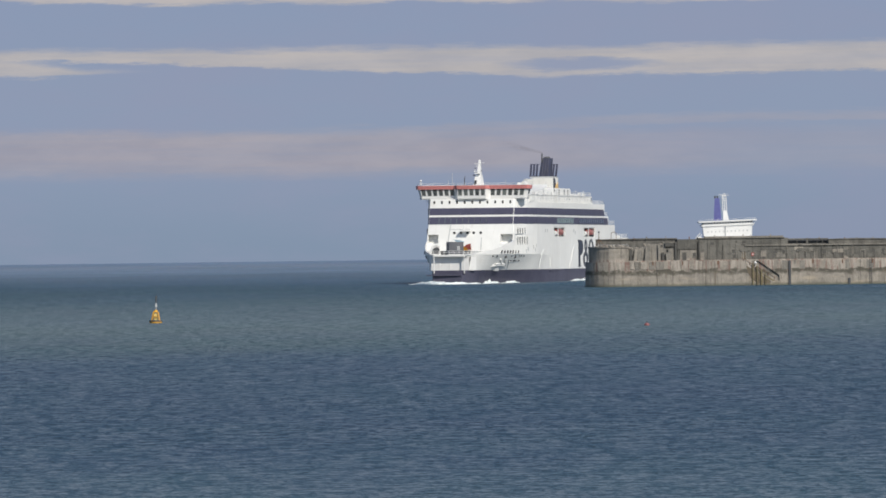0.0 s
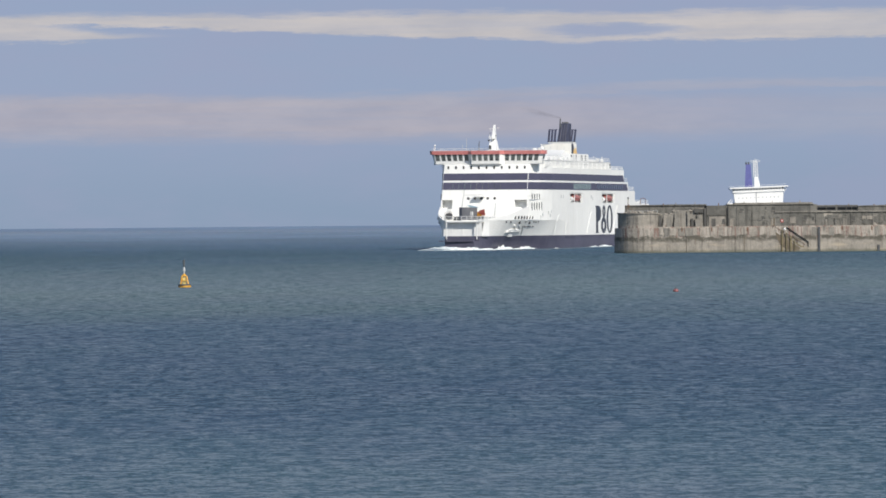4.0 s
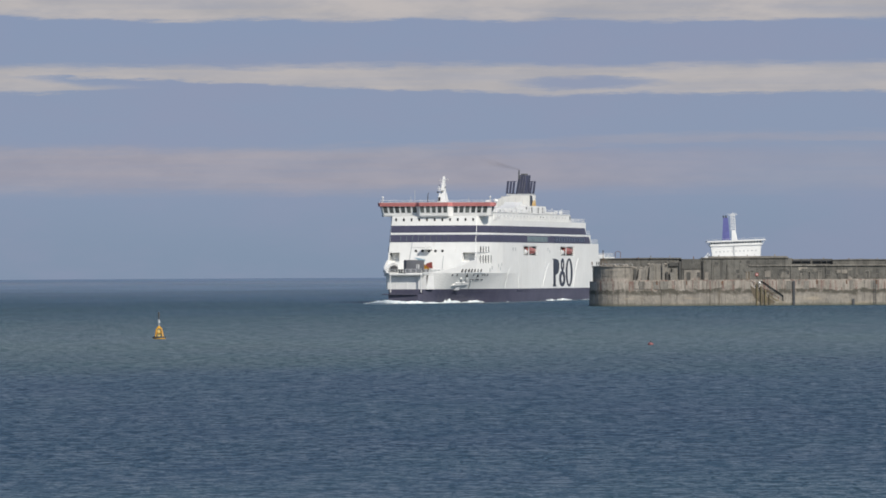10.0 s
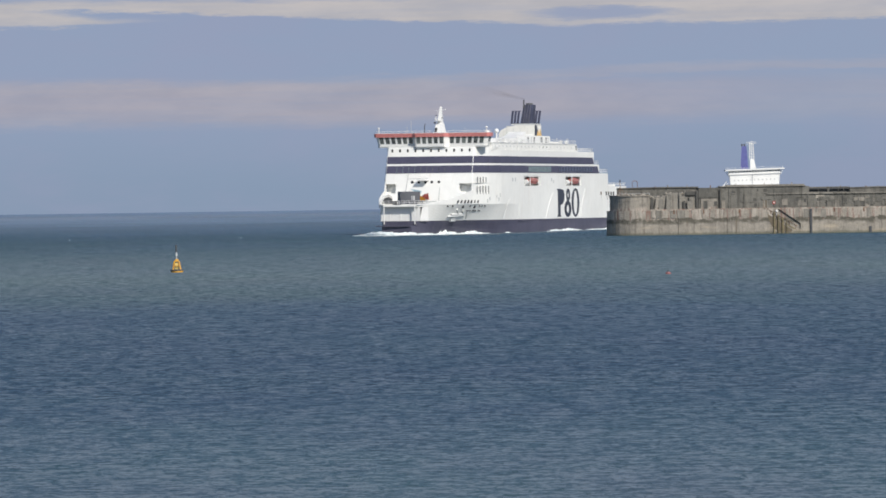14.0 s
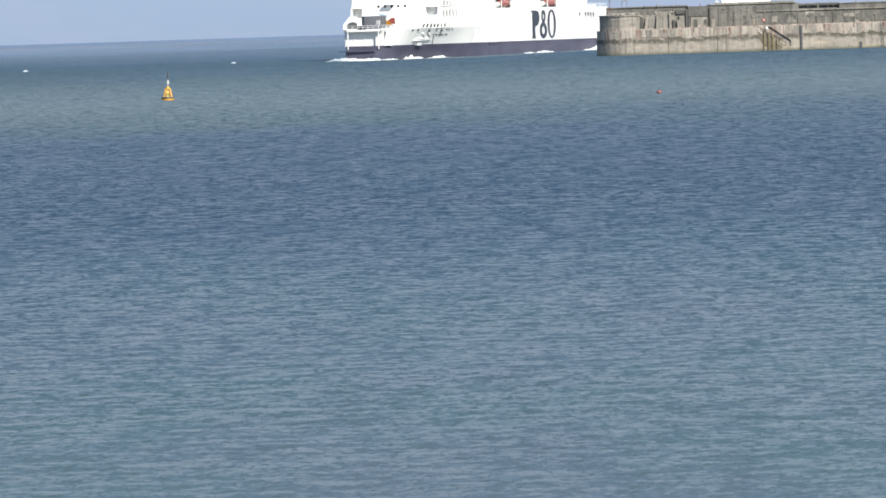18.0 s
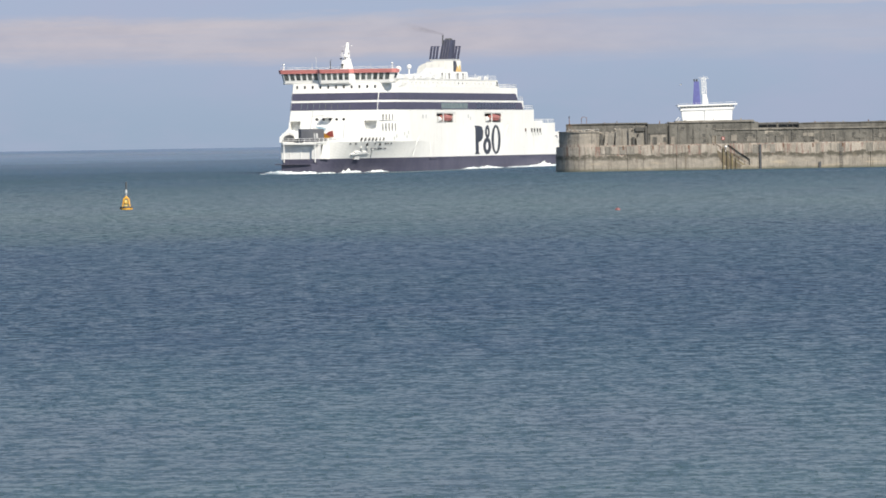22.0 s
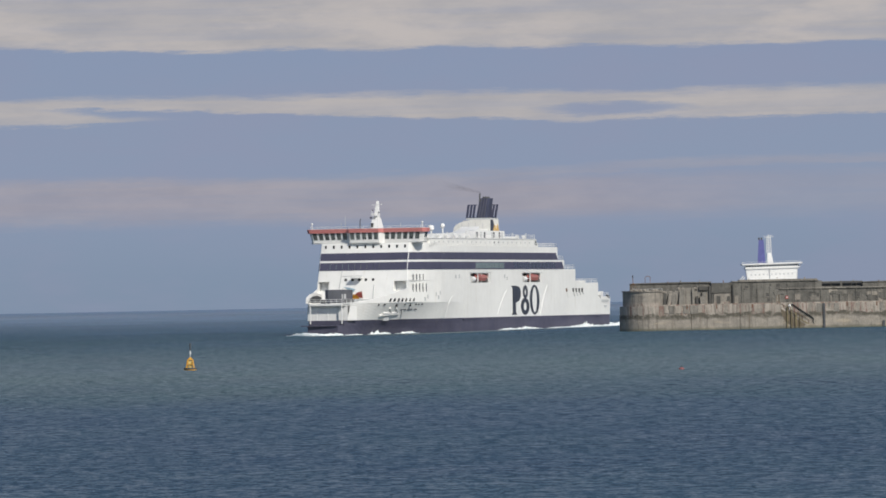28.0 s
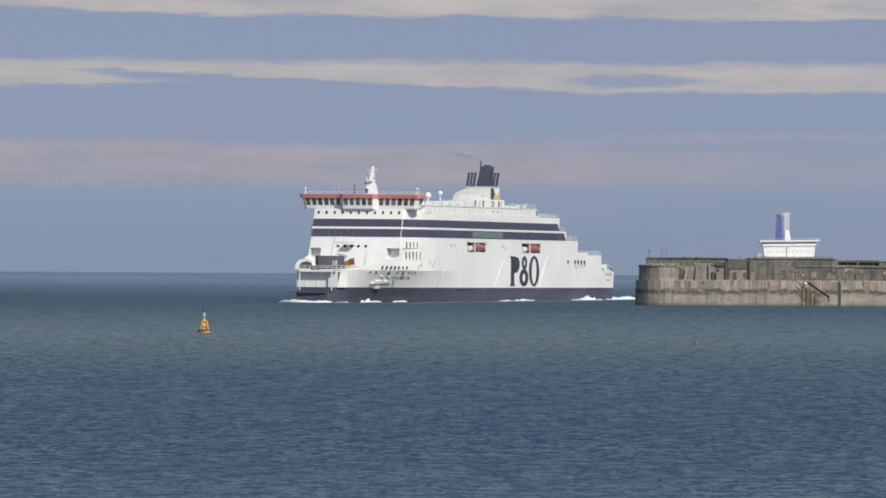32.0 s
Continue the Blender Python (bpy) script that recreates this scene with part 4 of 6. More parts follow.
def build_hull():
    xs = list(np.linspace(-104, 40, 13)) + list(np.linspace(46, 108.7, 20))
    part("lower_hull", loft(B(), xs, lambda x: -4.0, lambda x: 3.8, 7), NAVY, ferry, "navy-blue lower hull")
    bm = B()
    prism(bm, [(106, 4.6), (110.0, 4.5), (112.2, 4.0), (112.6, -3.6), (112.2, -6.0), (110.0, -6.4), (106, -5.2)], 2.3, 2.55)
    part("bow_apron", bm, NAVY, ferry)
    part("bow_stem", loft(B(), np.linspace(108.7, 111.8, 4), lambda x: -4.0, lambda x: 2.34, 5), NAVY, ferry)
    xs = list(np.linspace(-104, 40, 13)) + list(np.linspace(46, 104, 18))
    part("hull_side", loft(B(), xs, lambda x: 3.8, lambda x: 8.3, 7), WHITE, ferry, "white upper hull with faint rust runs")
    # stepped stern and main house
    for name, x0, x1, z0, z1 in (("stern_deck", -103.8, -91, 8.3, 9.1), ("aft_house", -91, -68, 8.3, 13.2), ("aft_house", -68, -57, 8.3, 17.15), ("aft_house", -57, -50.5, 8.3, 19.75), ("main_house", -50.5, 58, 8.3, 13.4), ("boat_deck_side", -50.5, -35.4, 13.4, 16.3), ("boat_deck_side", -15.6, 13.4, 13.4, 16.3), ("boat_deck_side", 32.4, 58, 13.4, 16.3), ("main_house", -50.5, 58, 16.3, 23.5)):
        part(name, loft(B(), np.linspace(x0, x1, 6), lambda x: z0, lambda x: z1, 3), WHITE, ferry)
    # the wall at the back of the lifeboat recesses
    for x0, x1 in ((-35.4, -15.6), (13.4, 32.4)):
        part("recess_wall", loft(B(), np.linspace(x0, x1, 3), lambda x: 13.4, lambda x: 16.3, 3, -2.6), WHITE_CLEAN, ferry)
    bm = B()
    house_solid(bm, 8.3, 11.55)
    house_solid(bm, 14.15, 24.44)
    x0, x1 = front_x(11.55), front_x(14.15)
    ring = [[(x, 8.9), (x - 2.4, 8.9), (x - 2.4, 12.9), (68.0, 14.7), (58.0, 15.7), (58.0, -15.7), (68.0, -14.7), (x - 2.4, -12.9), (x - 2.4, -9.5), (x, -9.5)] for x in (x0, x1)]
    prism(bm, ring[0], 11.55, 14.15, ring[1])
    part("forward_house", bm, WHITE, ferry)
    for s in (1, -1):
        bm = B()
        prism(bm, [(x0 - 0.1, s * 12.5), (x0 - 0.1, s * 12.85), (x0 - 2.6, s * 13.0), (x0 - 2.6, s * 12.7)], 11.5, 14.2, [(x1 - 0.1, s * 12.5), (x1 - 0.1, s * 12.85), (x1 - 2.6, s * 13.0), (x1 - 2.6, s * 12.7)])
        part("niche_post", bm, WHITE, ferry)
    # stripes
    for z0, z1, xa in ((17.15, 19.25, -55.5), (19.85, 21.85, -49.5)):
        bm = B()
        house_solid(bm, z0, z1, 0.08)
        part("front_stripe", bm, NAVY_STRIPE, ferry)
        for s in (1, -1):
            bm = B()
            profile(bm, [(xa - 1.2, z0), (58.0, z0), (58.0, z1), (xa + 0.8, z1)], s * 15.62, s * 15.76)
            part("side_stripe", bm, NAVY_STRIPE, ferry)
    # white corner posts that cut the stripes
    for s in (1, -1):
        bm = B()
        for z0, z1 in ((17.0, 22.0),):
            a, b = front_x(z0) - 0.35, front_x(z1) - 0.35
            w0, w1 = 12.45, 12.5
            prism(bm, [(a - 0.25, s * w0), (a + 0.52, s * w0), (a + 0.40, s * (w0 + 0.13)), (a - 0.35, s * (w0 + 0.15))], z0, z1, [(b - 0.25, s * w1), (b + 0.52, s * w1), (b + 0.40, s * (w1 + 0.13)), (b - 0.35, s * (w1 + 0.15))])
        part("corner_post", bm, WHITE_CLEAN, ferry)


build_hull()


def build_bow():
    # bulwarks that sweep down to the bow
    sheer = [(78, 12.3), (82, 11.7), (86, 11.0), (92, 10.0), (98, 9.25), (104, 8.6), (109.8, 8.5)]
    for s in (1, -1):
        bm = B()
        rings = []
        for x in np.linspace(78.5, 109.0, 18):
            o, z = interp(x, TOPT), interp(x, sheer)
            rings.append([bm.verts.new(v) for v in ((x, s * o, 8.25), (x, s * o, z), (x, s * (o - 0.35), z), (x, s * (o - 0.35), 8.25))])
        for a, b in zip(rings[:-1], rings[1:]):
            for i in range(4):
                bm.faces.new((a[i], a[(i + 1) % 4], b[(i + 1) % 4], b[i]))
        bm.faces.new(rings[0])
        bm.faces.new(rings[-1][::-1])
        part("bulwark", bm, WHITE_CLEAN, ferry)
    bm = B()
    prism(bm, [(103.9, 6.85), (107, 5.5), (109.2, 4.6), (109.2, -4.6), (107, -5.5), (103.9, -6.85)], 7.75, 8.2)
    part("bow_deck", bm, WHITE_CLEAN, ferry)
    for s in (1, -1):
        bm = B()
        box(bm, 108.75, 109.1, s * 4.42 - 0.13, s * 4.42 + 0.13, 2.9, 8.3, bevel=0.04)
        part("bow_post", bm, WHITE_CLEAN, ferry)
    # inner door behind the open bow
    bm = B()
    box(bm, 107.4, 107.6, -5.6, 5.6, 3.8, 7.74)
    door = part("inner_bow_door", bm, WHITE_CLEAN, ferry, "pale inner bow door")
    for y in (-3.0, 0.0, 3.0):
        bm = B()
        box(bm, 107.6, 107.72, y - 0.12, y + 0.12, 3.85, 7.6)
        part("rib", bm, WHITE, door)
    for s in (1, -1):
        bm = B()
        prism(bm, [(103.9, s * 6.9), (107.6, s * 5.7), (107.6, s * 5.5), (103.9, s * 6.6)], 3.78, 7.7, [(103.9, s * 6.9), (106.4, s * 6.05), (106.4, s * 5.85), (103.9, s * 6.6)])
        part("bow_side_plate", bm, WHITE_CLEAN, ferry)
    # forecastle rail
    pts = [(99, 8.5), (104, 6.7), (109.0, 4.5), (109.0, -4.5), (104, -6.7), (99, -8.5)]
    bm = B()
    for a, b in zip(pts[:-1], pts[1:]):
        for z in (8.9, 9.4):
            rod(bm, (*a, z), (*b, z), 0.05, 5)
        n = max(2, int(math.dist(a, b) / 1.4))
        for k in range(n):
            x, y = a[0] + (b[0] - a[0]) * k / n, a[1] + (b[1] - a[1]) * k / n
            rod(bm, (x, y, 8.3), (x, y, 9.4), 0.06, 5)
    part("bow_rail", bm, WHITE_CLEAN, ferry)
    # dark working gear along the middle of the forecastle
    bm = B()
    box(bm, 84.2, 104.6, -1.7, -0.9, 8.4, 12.0, bevel=0.08)
    gear = part("mooring_house", bm, LOGO, ferry, "dark navy deck housing with pale marks")
    for x, w in ((92.4, 0.9), (91.0, 0.5), (89.9, 0.9)):
        bm = B()
        box(bm, x, x + w, -0.9, -0.86, 9.6, 10.8)
        part("marking", bm, GREY_PAINT, gear)
    bm = B()
    profile(bm, [(97.0, 8.4), (109.0, 8.4), (108.6, 9.8), (105.8, 10.9), (101.0, 11.2), (97.0, 10.6)], -5.7, -5.3)
    guard = part("windlass_guard", bm, WHITE_CLEAN, gear)
    # solid dark panel that paints the shaded gap inside the white guard
    bm = B()
    profile(bm, [(97.4, 8.6), (107.6, 8.6), (107.2, 9.4), (105.0, 10.2), (101.0, 10.5), (97.4, 10.0)], -5.3, -5.22)
    part("guard_gap_shade", bm, RUBBER, guard)
    bm = B()
    box(bm, 84.4, 85.0, -0.9, 4.0, 8.4, 9.3)
    part("winch_bed", bm, GREY_PAINT, gear)
    for x in (99.5, 101.8, 96.0):
        for y in (3.2, -3.6):
            bm = B()
            rod(bm, (x, y, 8.3), (x, y, 9.3), 0.35, 10)
            rod(bm, (x, y, 9.2), (x, y, 9.4), 0.5, 10)
            part("bollard", bm, RUBBER, ferry)
    # painted device in navy, yellow and red on the front wall
    xw = 80.3

    def patch(pts, mat, depth, label):
        bm = B()
        bm.faces.new([bm.verts.new((xw, y, z)) for y, z in pts])
        bmesh.ops.solidify(bm, geom=bm.faces[:], thickness=-depth)
        part("painted_device", bm, mat, ferry, label)
    patch(((-5.2, 12.2), (-2.6, 10.6), (-2.6, 9.4), (-4.6, 9.4)), NAVY_STRIPE, 0.08, "navy painted device")
    patch(((-3.2, 9.3), (-0.3, 9.4), (-0.8, 10.4), (-2.0, 10.8)), YELLOW, 0.11, "yellow painted device")
    patch(((-1.7, 10.5), (-0.5, 9.9), (0.6, 9.6), (0.4, 11.5), (-0.9, 11.2)), RED_SIGN, 0.14, "red painted device")
    patch(((-4.9, 12.75), (-3.0, 11.5), (-1.9, 11.3), (-1.5, 12.1), (-2.9, 12.5)), PALE_BLUE, 0.09, "pale blue painted device")
    # dark ports: a row of upright ones under the bridge, round ones lower down
    for k in range(11):
        y = -11.2 + 2.26 * k
        bm = B()
        box(bm, front_x(23.3) - 0.2, front_x(23.3) + 0.1, y - 0.24, y + 0.24, 23.1, 23.95, bevel=0.04)
        part("port_light", bm, DARK, ferry)
    for y in (-4.8, -2.85, -0.95, 0.95, 3.0):
        bm = B()
        rod(bm, (front_x(14.6) - 0.1, y, 14.6), (front_x(14.6) + 0.1, y, 14.6), 0.40, 10)
        part("porthole", bm, DARK, ferry)
    bm = B()
    box(bm, 77.6, 80.2, -2.9, 0.1, 15.0, 15.35)
    for y in (-2.8, -0.8):
        rod(bm, (79.8, y, 15.4), (79.8, y, 16.3), 0.05)
    rod(bm, (79.8, -2.8, 16.3), (79.8, -0.8, 16.3), 0.05)
    rod(bm, (79.4, -1.8, 15.4), (79.4, -1.8, 17.2), 0.1)
    part("lamp_platform", bm, WHITE_CLEAN, ferry)
    for y0, z0, y1, z1, r in ((-6.9, 8.6, -6.0, 17.0, 0.13), (3.3, 8.6, 3.4, 13.2, 0.13), (-6.0, 15.6, -0.2, 15.7, 0.07)):
        bm = B()
        rod(bm, (front_x(z0) + 0.05, y0, z0), (front_x(z1) + 0.05, y1, z1), r)
        part("wall_pipe", bm, GREY_PAINT, ferry)
    # lower stripe windows on the front
    for k in range(9):
        y = -9.6 + k * 1.75
        bm = B()
        z0, z1 = 17.4, 18.95
        prism(bm, [(front_x(z0) + 0.12, y), (front_x(z0) + 0.12, y + 0.14), (front_x(z0) - 0.1, y + 0.14), (front_x(z0) - 0.1, y)], z0, z1, [(front_x(z1) + 0.12, y), (front_x(z1) + 0.12, y + 0.14), (front_x(z1) - 0.1, y + 0.14), (front_x(z1) - 0.1, y)])
        part("front_window", bm, PALE_GLASS if k < 4 else GLASS, ferry)


build_bow()


def bridge_plan(fwd, mid, side, back=66.5):
    wing = 71.2
    return [(fwd + mid, 4.2), (fwd, 5.2), (fwd - 0.2, side - 0.8), (fwd - 1.2, side), (wing, side), (wing - 0.4, 14.2), (back, 13.8), (back, -13.8), (wing - 0.4, -14.2), (wing, -side), (fwd - 1.2, -side), (fwd - 0.2, -side + 0.8), (fwd, -5.2), (fwd + mid, -4.2)]


def build_bridge():
    bm = B()
    prism(bm, bridge_plan(74.9, 1.5, 15.9), 24.45, 24.85, bridge_plan(75.05, 1.5, 16.1))
    base = part("bridge_deck", bm, WHITE_CLEAN, ferry)
    bm = B()
    prism(bm, bridge_plan(74.8, 1.5, 15.9), 24.85, 27.35, bridge_plan(75.15, 1.55, 16.5))
    part("bridge_wall", bm, WHITE_CLEAN, ferry)
    bm = B()
    prism(bm, bridge_plan(75.5, 1.5, 16.9, 65.5), 27.35, 28.4, bridge_plan(75.75, 1.5, 17.05, 65.3))
    part("bridge_roof", bm, RED_PAINT, ferry, "faded red bridge roof edge")
    bm = B()
    prism(bm, bridge_plan(75.4, 1.4, 16.6, 65.9), 28.4, 28.46)
    part("roof_deck", bm, GREY_PAINT, ferry)

    # raked panes
    def pane(y0, y1, xl, xh):
        b2 = B()
        lean = 0.022 * (y0 + y1) / 2
        prism(b2, [(xl + 0.06, y0), (xl + 0.06, y1), (xl - 0.1, y1), (xl - 0.1, y0)], 25.5, 27.3, [(xh + 0.06, y0 - 0.05 + lean), (xh + 0.06, y1 + 0.05 + lean), (xh - 0.1, y1 + 0.05 + lean), (xh - 0.1, y0 - 0.05 + lean)])
        part("bridge_window", b2, BRIDGE_GLASS, ferry)
    for s in (1, -1):
        for k in range(6):
            y = s * (5.95 + k * 1.70)
            t0 = 74.8 + 0.10 - 0.2 * (abs(y) - 5.2) / 9.9
            pane(y - 0.55, y + 0.55, t0 - 0.02, t0 + 0.24)
    for k in range(5):
        y = -3.36 + k * 1.68
        pane(y - 0.53, y + 0.53, 74.8 + 1.5 + 0.09, 75.15 + 1.55 + 0.02)
    for s in (1, -1):
        for k in range(2):
            x = 71.5 + k * 1.2
            b2 = B()
            prism(b2, [(x, s * 15.7), (x + 0.95, s * 15.7), (x + 0.95, s * 16.04), (x, s * 16.04)], 25.5, 27.25, [(x, s * 16.2), (x + 0.95, s * 16.2), (x + 0.95, s * 16.54), (x, s * 16.54)])
            part("bridge_window", b2, BRIDGE_GLASS, ferry)
    # roof rail, lamps and whips
    pts = bridge_plan(75.6, 1.4, 16.5, 66.2)
    bm = B()
    for a, b in zip(pts, pts[1:] + pts[:1]):
        for z in (28.6, 29.1):
            rod(bm, (*a, z), (*b, z), 0.022, 4)
        n = max(1, int(math.dist(a, b) / 1.9))
        for k in range(n):
            x, y = a[0] + (b[0] - a[0]) * k / n, a[1] + (b[1] - a[1]) * k / n
            rod(bm, (x, y, 28.1), (x, y, 29.1), 0.03, 4)
    part("roof_rail", bm, WHITE_CLEAN, ferry)
    for y in (-15.4, 16.1):
        bm = B()
        rod(bm, (75.0, y, 28.1), (75.0, y, 29.7), 0.12, 8)
        ball(bm, (75.0, y, 29.9), 0.32, 1.0, 10)
        part("searchlight", bm, WHITE_CLEAN, ferry)
    for y, h_ in ((-6.2, 32.0), (-7.4, 30.2), (9.6, 29.9)):
        bm = B()
        rod(bm, (74.0, y, 28.1), (74.0, y, h_), 0.06, 5)
        part("whip_aerial", bm, GREY_PAINT, ferry)
    # radar mast
    bm = B()
    prism(bm, [(68.6, 1.3), (68.6, -1.2), (63.5, -1.2), (63.5, 1.3)], 28.1, 31.4, [(67.0, 0.85), (67.0, -0.75), (64.6, -0.75), (64.6, 0.85)])
    mast = part("radar_mast", bm, WHITE_CLEAN, ferry)
    bm = B()
    prism(bm, [(66.9, 0.72), (66.9, -0.45), (64.9, -0.45), (64.9, 0.72)], 31.4, 36.0, [(65.7, 0.42), (65.7, 0.0), (64.9, 0.0), (64.9, 0.42)])
    part("mast_spire", bm, WHITE_CLEAN, mast)
    bm = B()
    box(bm, 65.0, 67.8, -0.95, 0.75, 31.9, 32.05)
    rod(bm, (67.6, -1.1, 32.5), (67.6, 0.5, 32.5), 0.09, 6)
    rod(bm, (67.6, -0.5, 32.0), (67.6, -0.5, 32.5), 0.09, 6)
    rod(bm, (67.3, -0.8, 32.0), (67.2, -0.8, 33.3), 0.09, 6)
    part("radar_platform", bm, WHITE_CLEAN, mast)
    bm = B()
    box(bm, 65.0, 66.2, -0.6, 0.6, 34.0, 34.08)
    rod(bm, (66.0, -1.3, 34.9), (66.0, 1.6, 35.1), 0.05, 5)
    rod(bm, (65.3, -0.9, 34.0), (65.3, -0.9, 35.0), 0.05, 5)
    ball(bm, (66.0, 1.6, 35.1), 0.16, 1.0, 8)
    part("yard", bm, WHITE_CLEAN, mast)
    for x, y, z, w, h in ((67.3, -1.1, 31.2, 0.45, 0.5), (66.8, -0.8, 33.3, 0.2, 0.35), (66.4, 0.9, 32.7, 0.25, 0.3)):
        bm = B()
        box(bm, x - 0.3, x + 0.3, y - w / 2, y + w / 2, z, z + h, bevel=0.05)
        part("mast_lamp", bm, RUBBER, mast)
    bm = B()
    rod(bm, (69.2, -3.6, 28.1), (69.5, -3.5, 30.6), 0.14, 6)
    rod(bm, (69.5, -3.5, 30.6), (69.4, -3.3, 31.2), 0.10, 6)
    part("signal_davit", bm, RUBBER, mast)
    bm = B()
    box(bm, 67.9, 68.5, -0.75, -0.2, 28.9, 30.0)
    part("mast_door", bm, DARK, mast)


build_bridge()


def rail_line(name, pts, z, hgt=1.1, step=1.8, mat=None, r=0.045):
    bm = B()
    for a, b in zip(pts[:-1], pts[1:]):
        for k in (0.5, 1.0):
            rod(bm, (*a, z + hgt * k), (*b, z + hgt * k), r, 4)
        n = max(1, int(math.dist(a, b) / step))
        for k in range(n + 1):
            x, y = a[0] + (b[0] - a[0]) * k / n, a[1] + (b[1] - a[1]) * k / n
            rod(bm, (x, y, z), (x, y, z + hgt), r, 4)
    return part(name, bm, mat or WHITE_CLEAN, ferry)


def build_topside():
    # upper house above the side deck
    bm = B()
    prism(bm, [(66, 15.15), (-31, 15.15), (-31, -15.15), (66, -15.15)], 23.5, 25.6, [(66, 15.15), (-29.5, 15.15), (-29.5, -15.15), (66, -15.15)])
    part("upper_house", bm, WHITE, ferry)
    bm = B()
    prism(bm, [(67, 15.3), (-30.2, 15.3), (-31.2, 14.4), (-31.2, -14.4), (-30.2, -15.3), (67, -15.3)], 25.6, 25.8)
    part("sun_deck", bm, WHITE_CLEAN, ferry)
    for s in (1, -1):
        for k in range(22):
            x = 62 - k * 4.15
            bm = B()
            box(bm, x - 0.4, x + 0.4, s * 15.1, s * 15.19, 24.4, 24.9)
            part("cabin_window", bm, GLASS if k in (13, 14) else GREY_PAINT, ferry)
        for k in range(14):
            x = 64 - k * 6.8
            bm = B()
            box(bm, x - 0.09, x + 0.09, s * 15.1, s * 15.25, 23.5, 25.6)
            part("stanchion", bm, WHITE_CLEAN, ferry)
        rail_line("deck_rail", [(66, s * 15.55), (-47.5, s * 15.55)], 23.5, 1.0, 2.2)
        rail_line("sun_deck_rail", [(66, s * 15.2), (-30, s * 15.2)], 25.8, 1.1, 2.0)
        bm = B()
        profile(bm, [(-28.8, 23.5), (-33.5, 23.5), (-31.2, 25.7), (-28.8, 25.7)], s * 14.8, s * 15.25)
        part("screen", bm, WHITE_CLEAN, ferry)
        bm = B()
        profile(bm, [(-30.0, 23.9), (-32.3, 23.9), (-31.0, 25.3), (-30.0, 25.3)], s * 15.2, s * 15.32)
        part("screen_window", bm, GLASS, ferry)
    rail_line("aft_rail", [(-47.5, 15.4), (-50.2, 15.4), (-50.2, -15.4), (-47.5, -15.4)], 23.5, 1.0)
    rail_line("aft_rail", [(-50.5, 15.5), (-56.6, 15.5), (-56.6, -15.5), (-50.5, -15.5)], 19.75, 1.2)
    rail_line("aft_rail", [(-57, 15.5), (-67.5, 15.5), (-67.5, -15.5), (-57, -15.5)], 17.15, 1.2)
    rail_line("aft_rail", [(-68, 15.5), (-90.5, 15.5), (-90.5, -15.5), (-68, -15.5)], 13.2, 1.1)
    rail_line("aft_rail", [(-91, 15.3), (-103.2, 15.2), (-103.2, -15.2), (-91, -15.3)], 9.1, 1.1)
    for x0, x1, y0, y1, z0, z1 in ((-80, -70, 6, 15.0, 13.2, 13.9), (-92, -91.2, 12.6, 15.2, 9.1, 11.6), (-100, -98.5, 12.5, 14.6, 9.1, 10.6)):
        bm = B()
        box(bm, x0, x1, y0, y1, z0, z1, bevel=0.08)
        part("stern_locker", bm, WHITE_CLEAN, ferry)
    for s in (1, -1):
        for k in range(13):
            x = 58 - k * 6.6
            if -12 < x < 22:
                continue
            bm = B()
            rod(bm, (x, s * 14.5, 26.35), (x - 1.7, s * 14.5, 26.35), 0.42, 10)
            box(bm, x - 1.4, x - 0.3, s * 14.5 - 0.3, s * 14.5 + 0.3, 25.8, 26.0)
            part("raft_canister", bm, WHITE_CLEAN, ferry)
        for x in (46.0, 15.0, -14.0, -27.0):
            bm = B()
            rod(bm, (x, s * 13.6, 25.8), (x, s * 13.6, 27.3), 0.05, 5)
            box(bm, x - 0.2, x + 0.2, s * 13.6 - 0.12, s * 13.6 + 0.12, 27.2, 27.4)
            part("deck_lamp", bm, WHITE_CLEAN, ferry)
    # funnel casing: upright box with one rounded shoulder, and a sloping fairing before it
    bm = B()
    sec = [(-4.6, 25.8), (6.0, 25.8), (6.0, 31.5), (0.4, 31.5), (-1.8, 31.1), (-3.4, 30.6), (-4.4, 30.0), (-4.9, 29.2), (-5.1, 28.2)]
    a_ = [bm.verts.new((-17.4, y, z)) for y, z in sec]
    b_ = [bm.verts.new((-25.0, y, z)) for y, z in sec]
    bm.faces.new(a_)
    bm.faces.new(b_[::-1])
    for k in range(len(sec)):
        bm.faces.new((a_[k], b_[k], b_[(k + 1) % len(sec)], a_[(k + 1) % len(sec)]))
    part("funnel_casing", bm, CASING, ferry)
    bm = B()
    profile(bm, [(15.0, 25.8), (14.0, 27.4), (6.0, 27.6), (0.0, 28.0), (-4.0, 28.7), (-6.0, 29.4), (-6.0, 25.8)], 1.0, 6.4)
    part("casing_fairing", bm, WHITE_CLEAN, ferry)
    bm = B()
    box(bm, -17.4, -6.0, 0.5, 5.4, 25.8, 28.8, bevel=0.15)
    part("casing_link", bm, WHITE, ferry)
    for k in range(4):
        bm = B()
        box(bm, -17.45, -17.3, -2.6 + k * 2.1, -2.52 + k * 2.1, 26.0, 30.6)
        part("panel_seam", bm, GREY_PAINT, ferry)
    bm = B()
    box(bm, -8, 20, 10.4, 13.2, 25.8, 28.0, bevel=0.15)
    dh = part("deck_house", bm, WHITE_CLEAN, ferry)
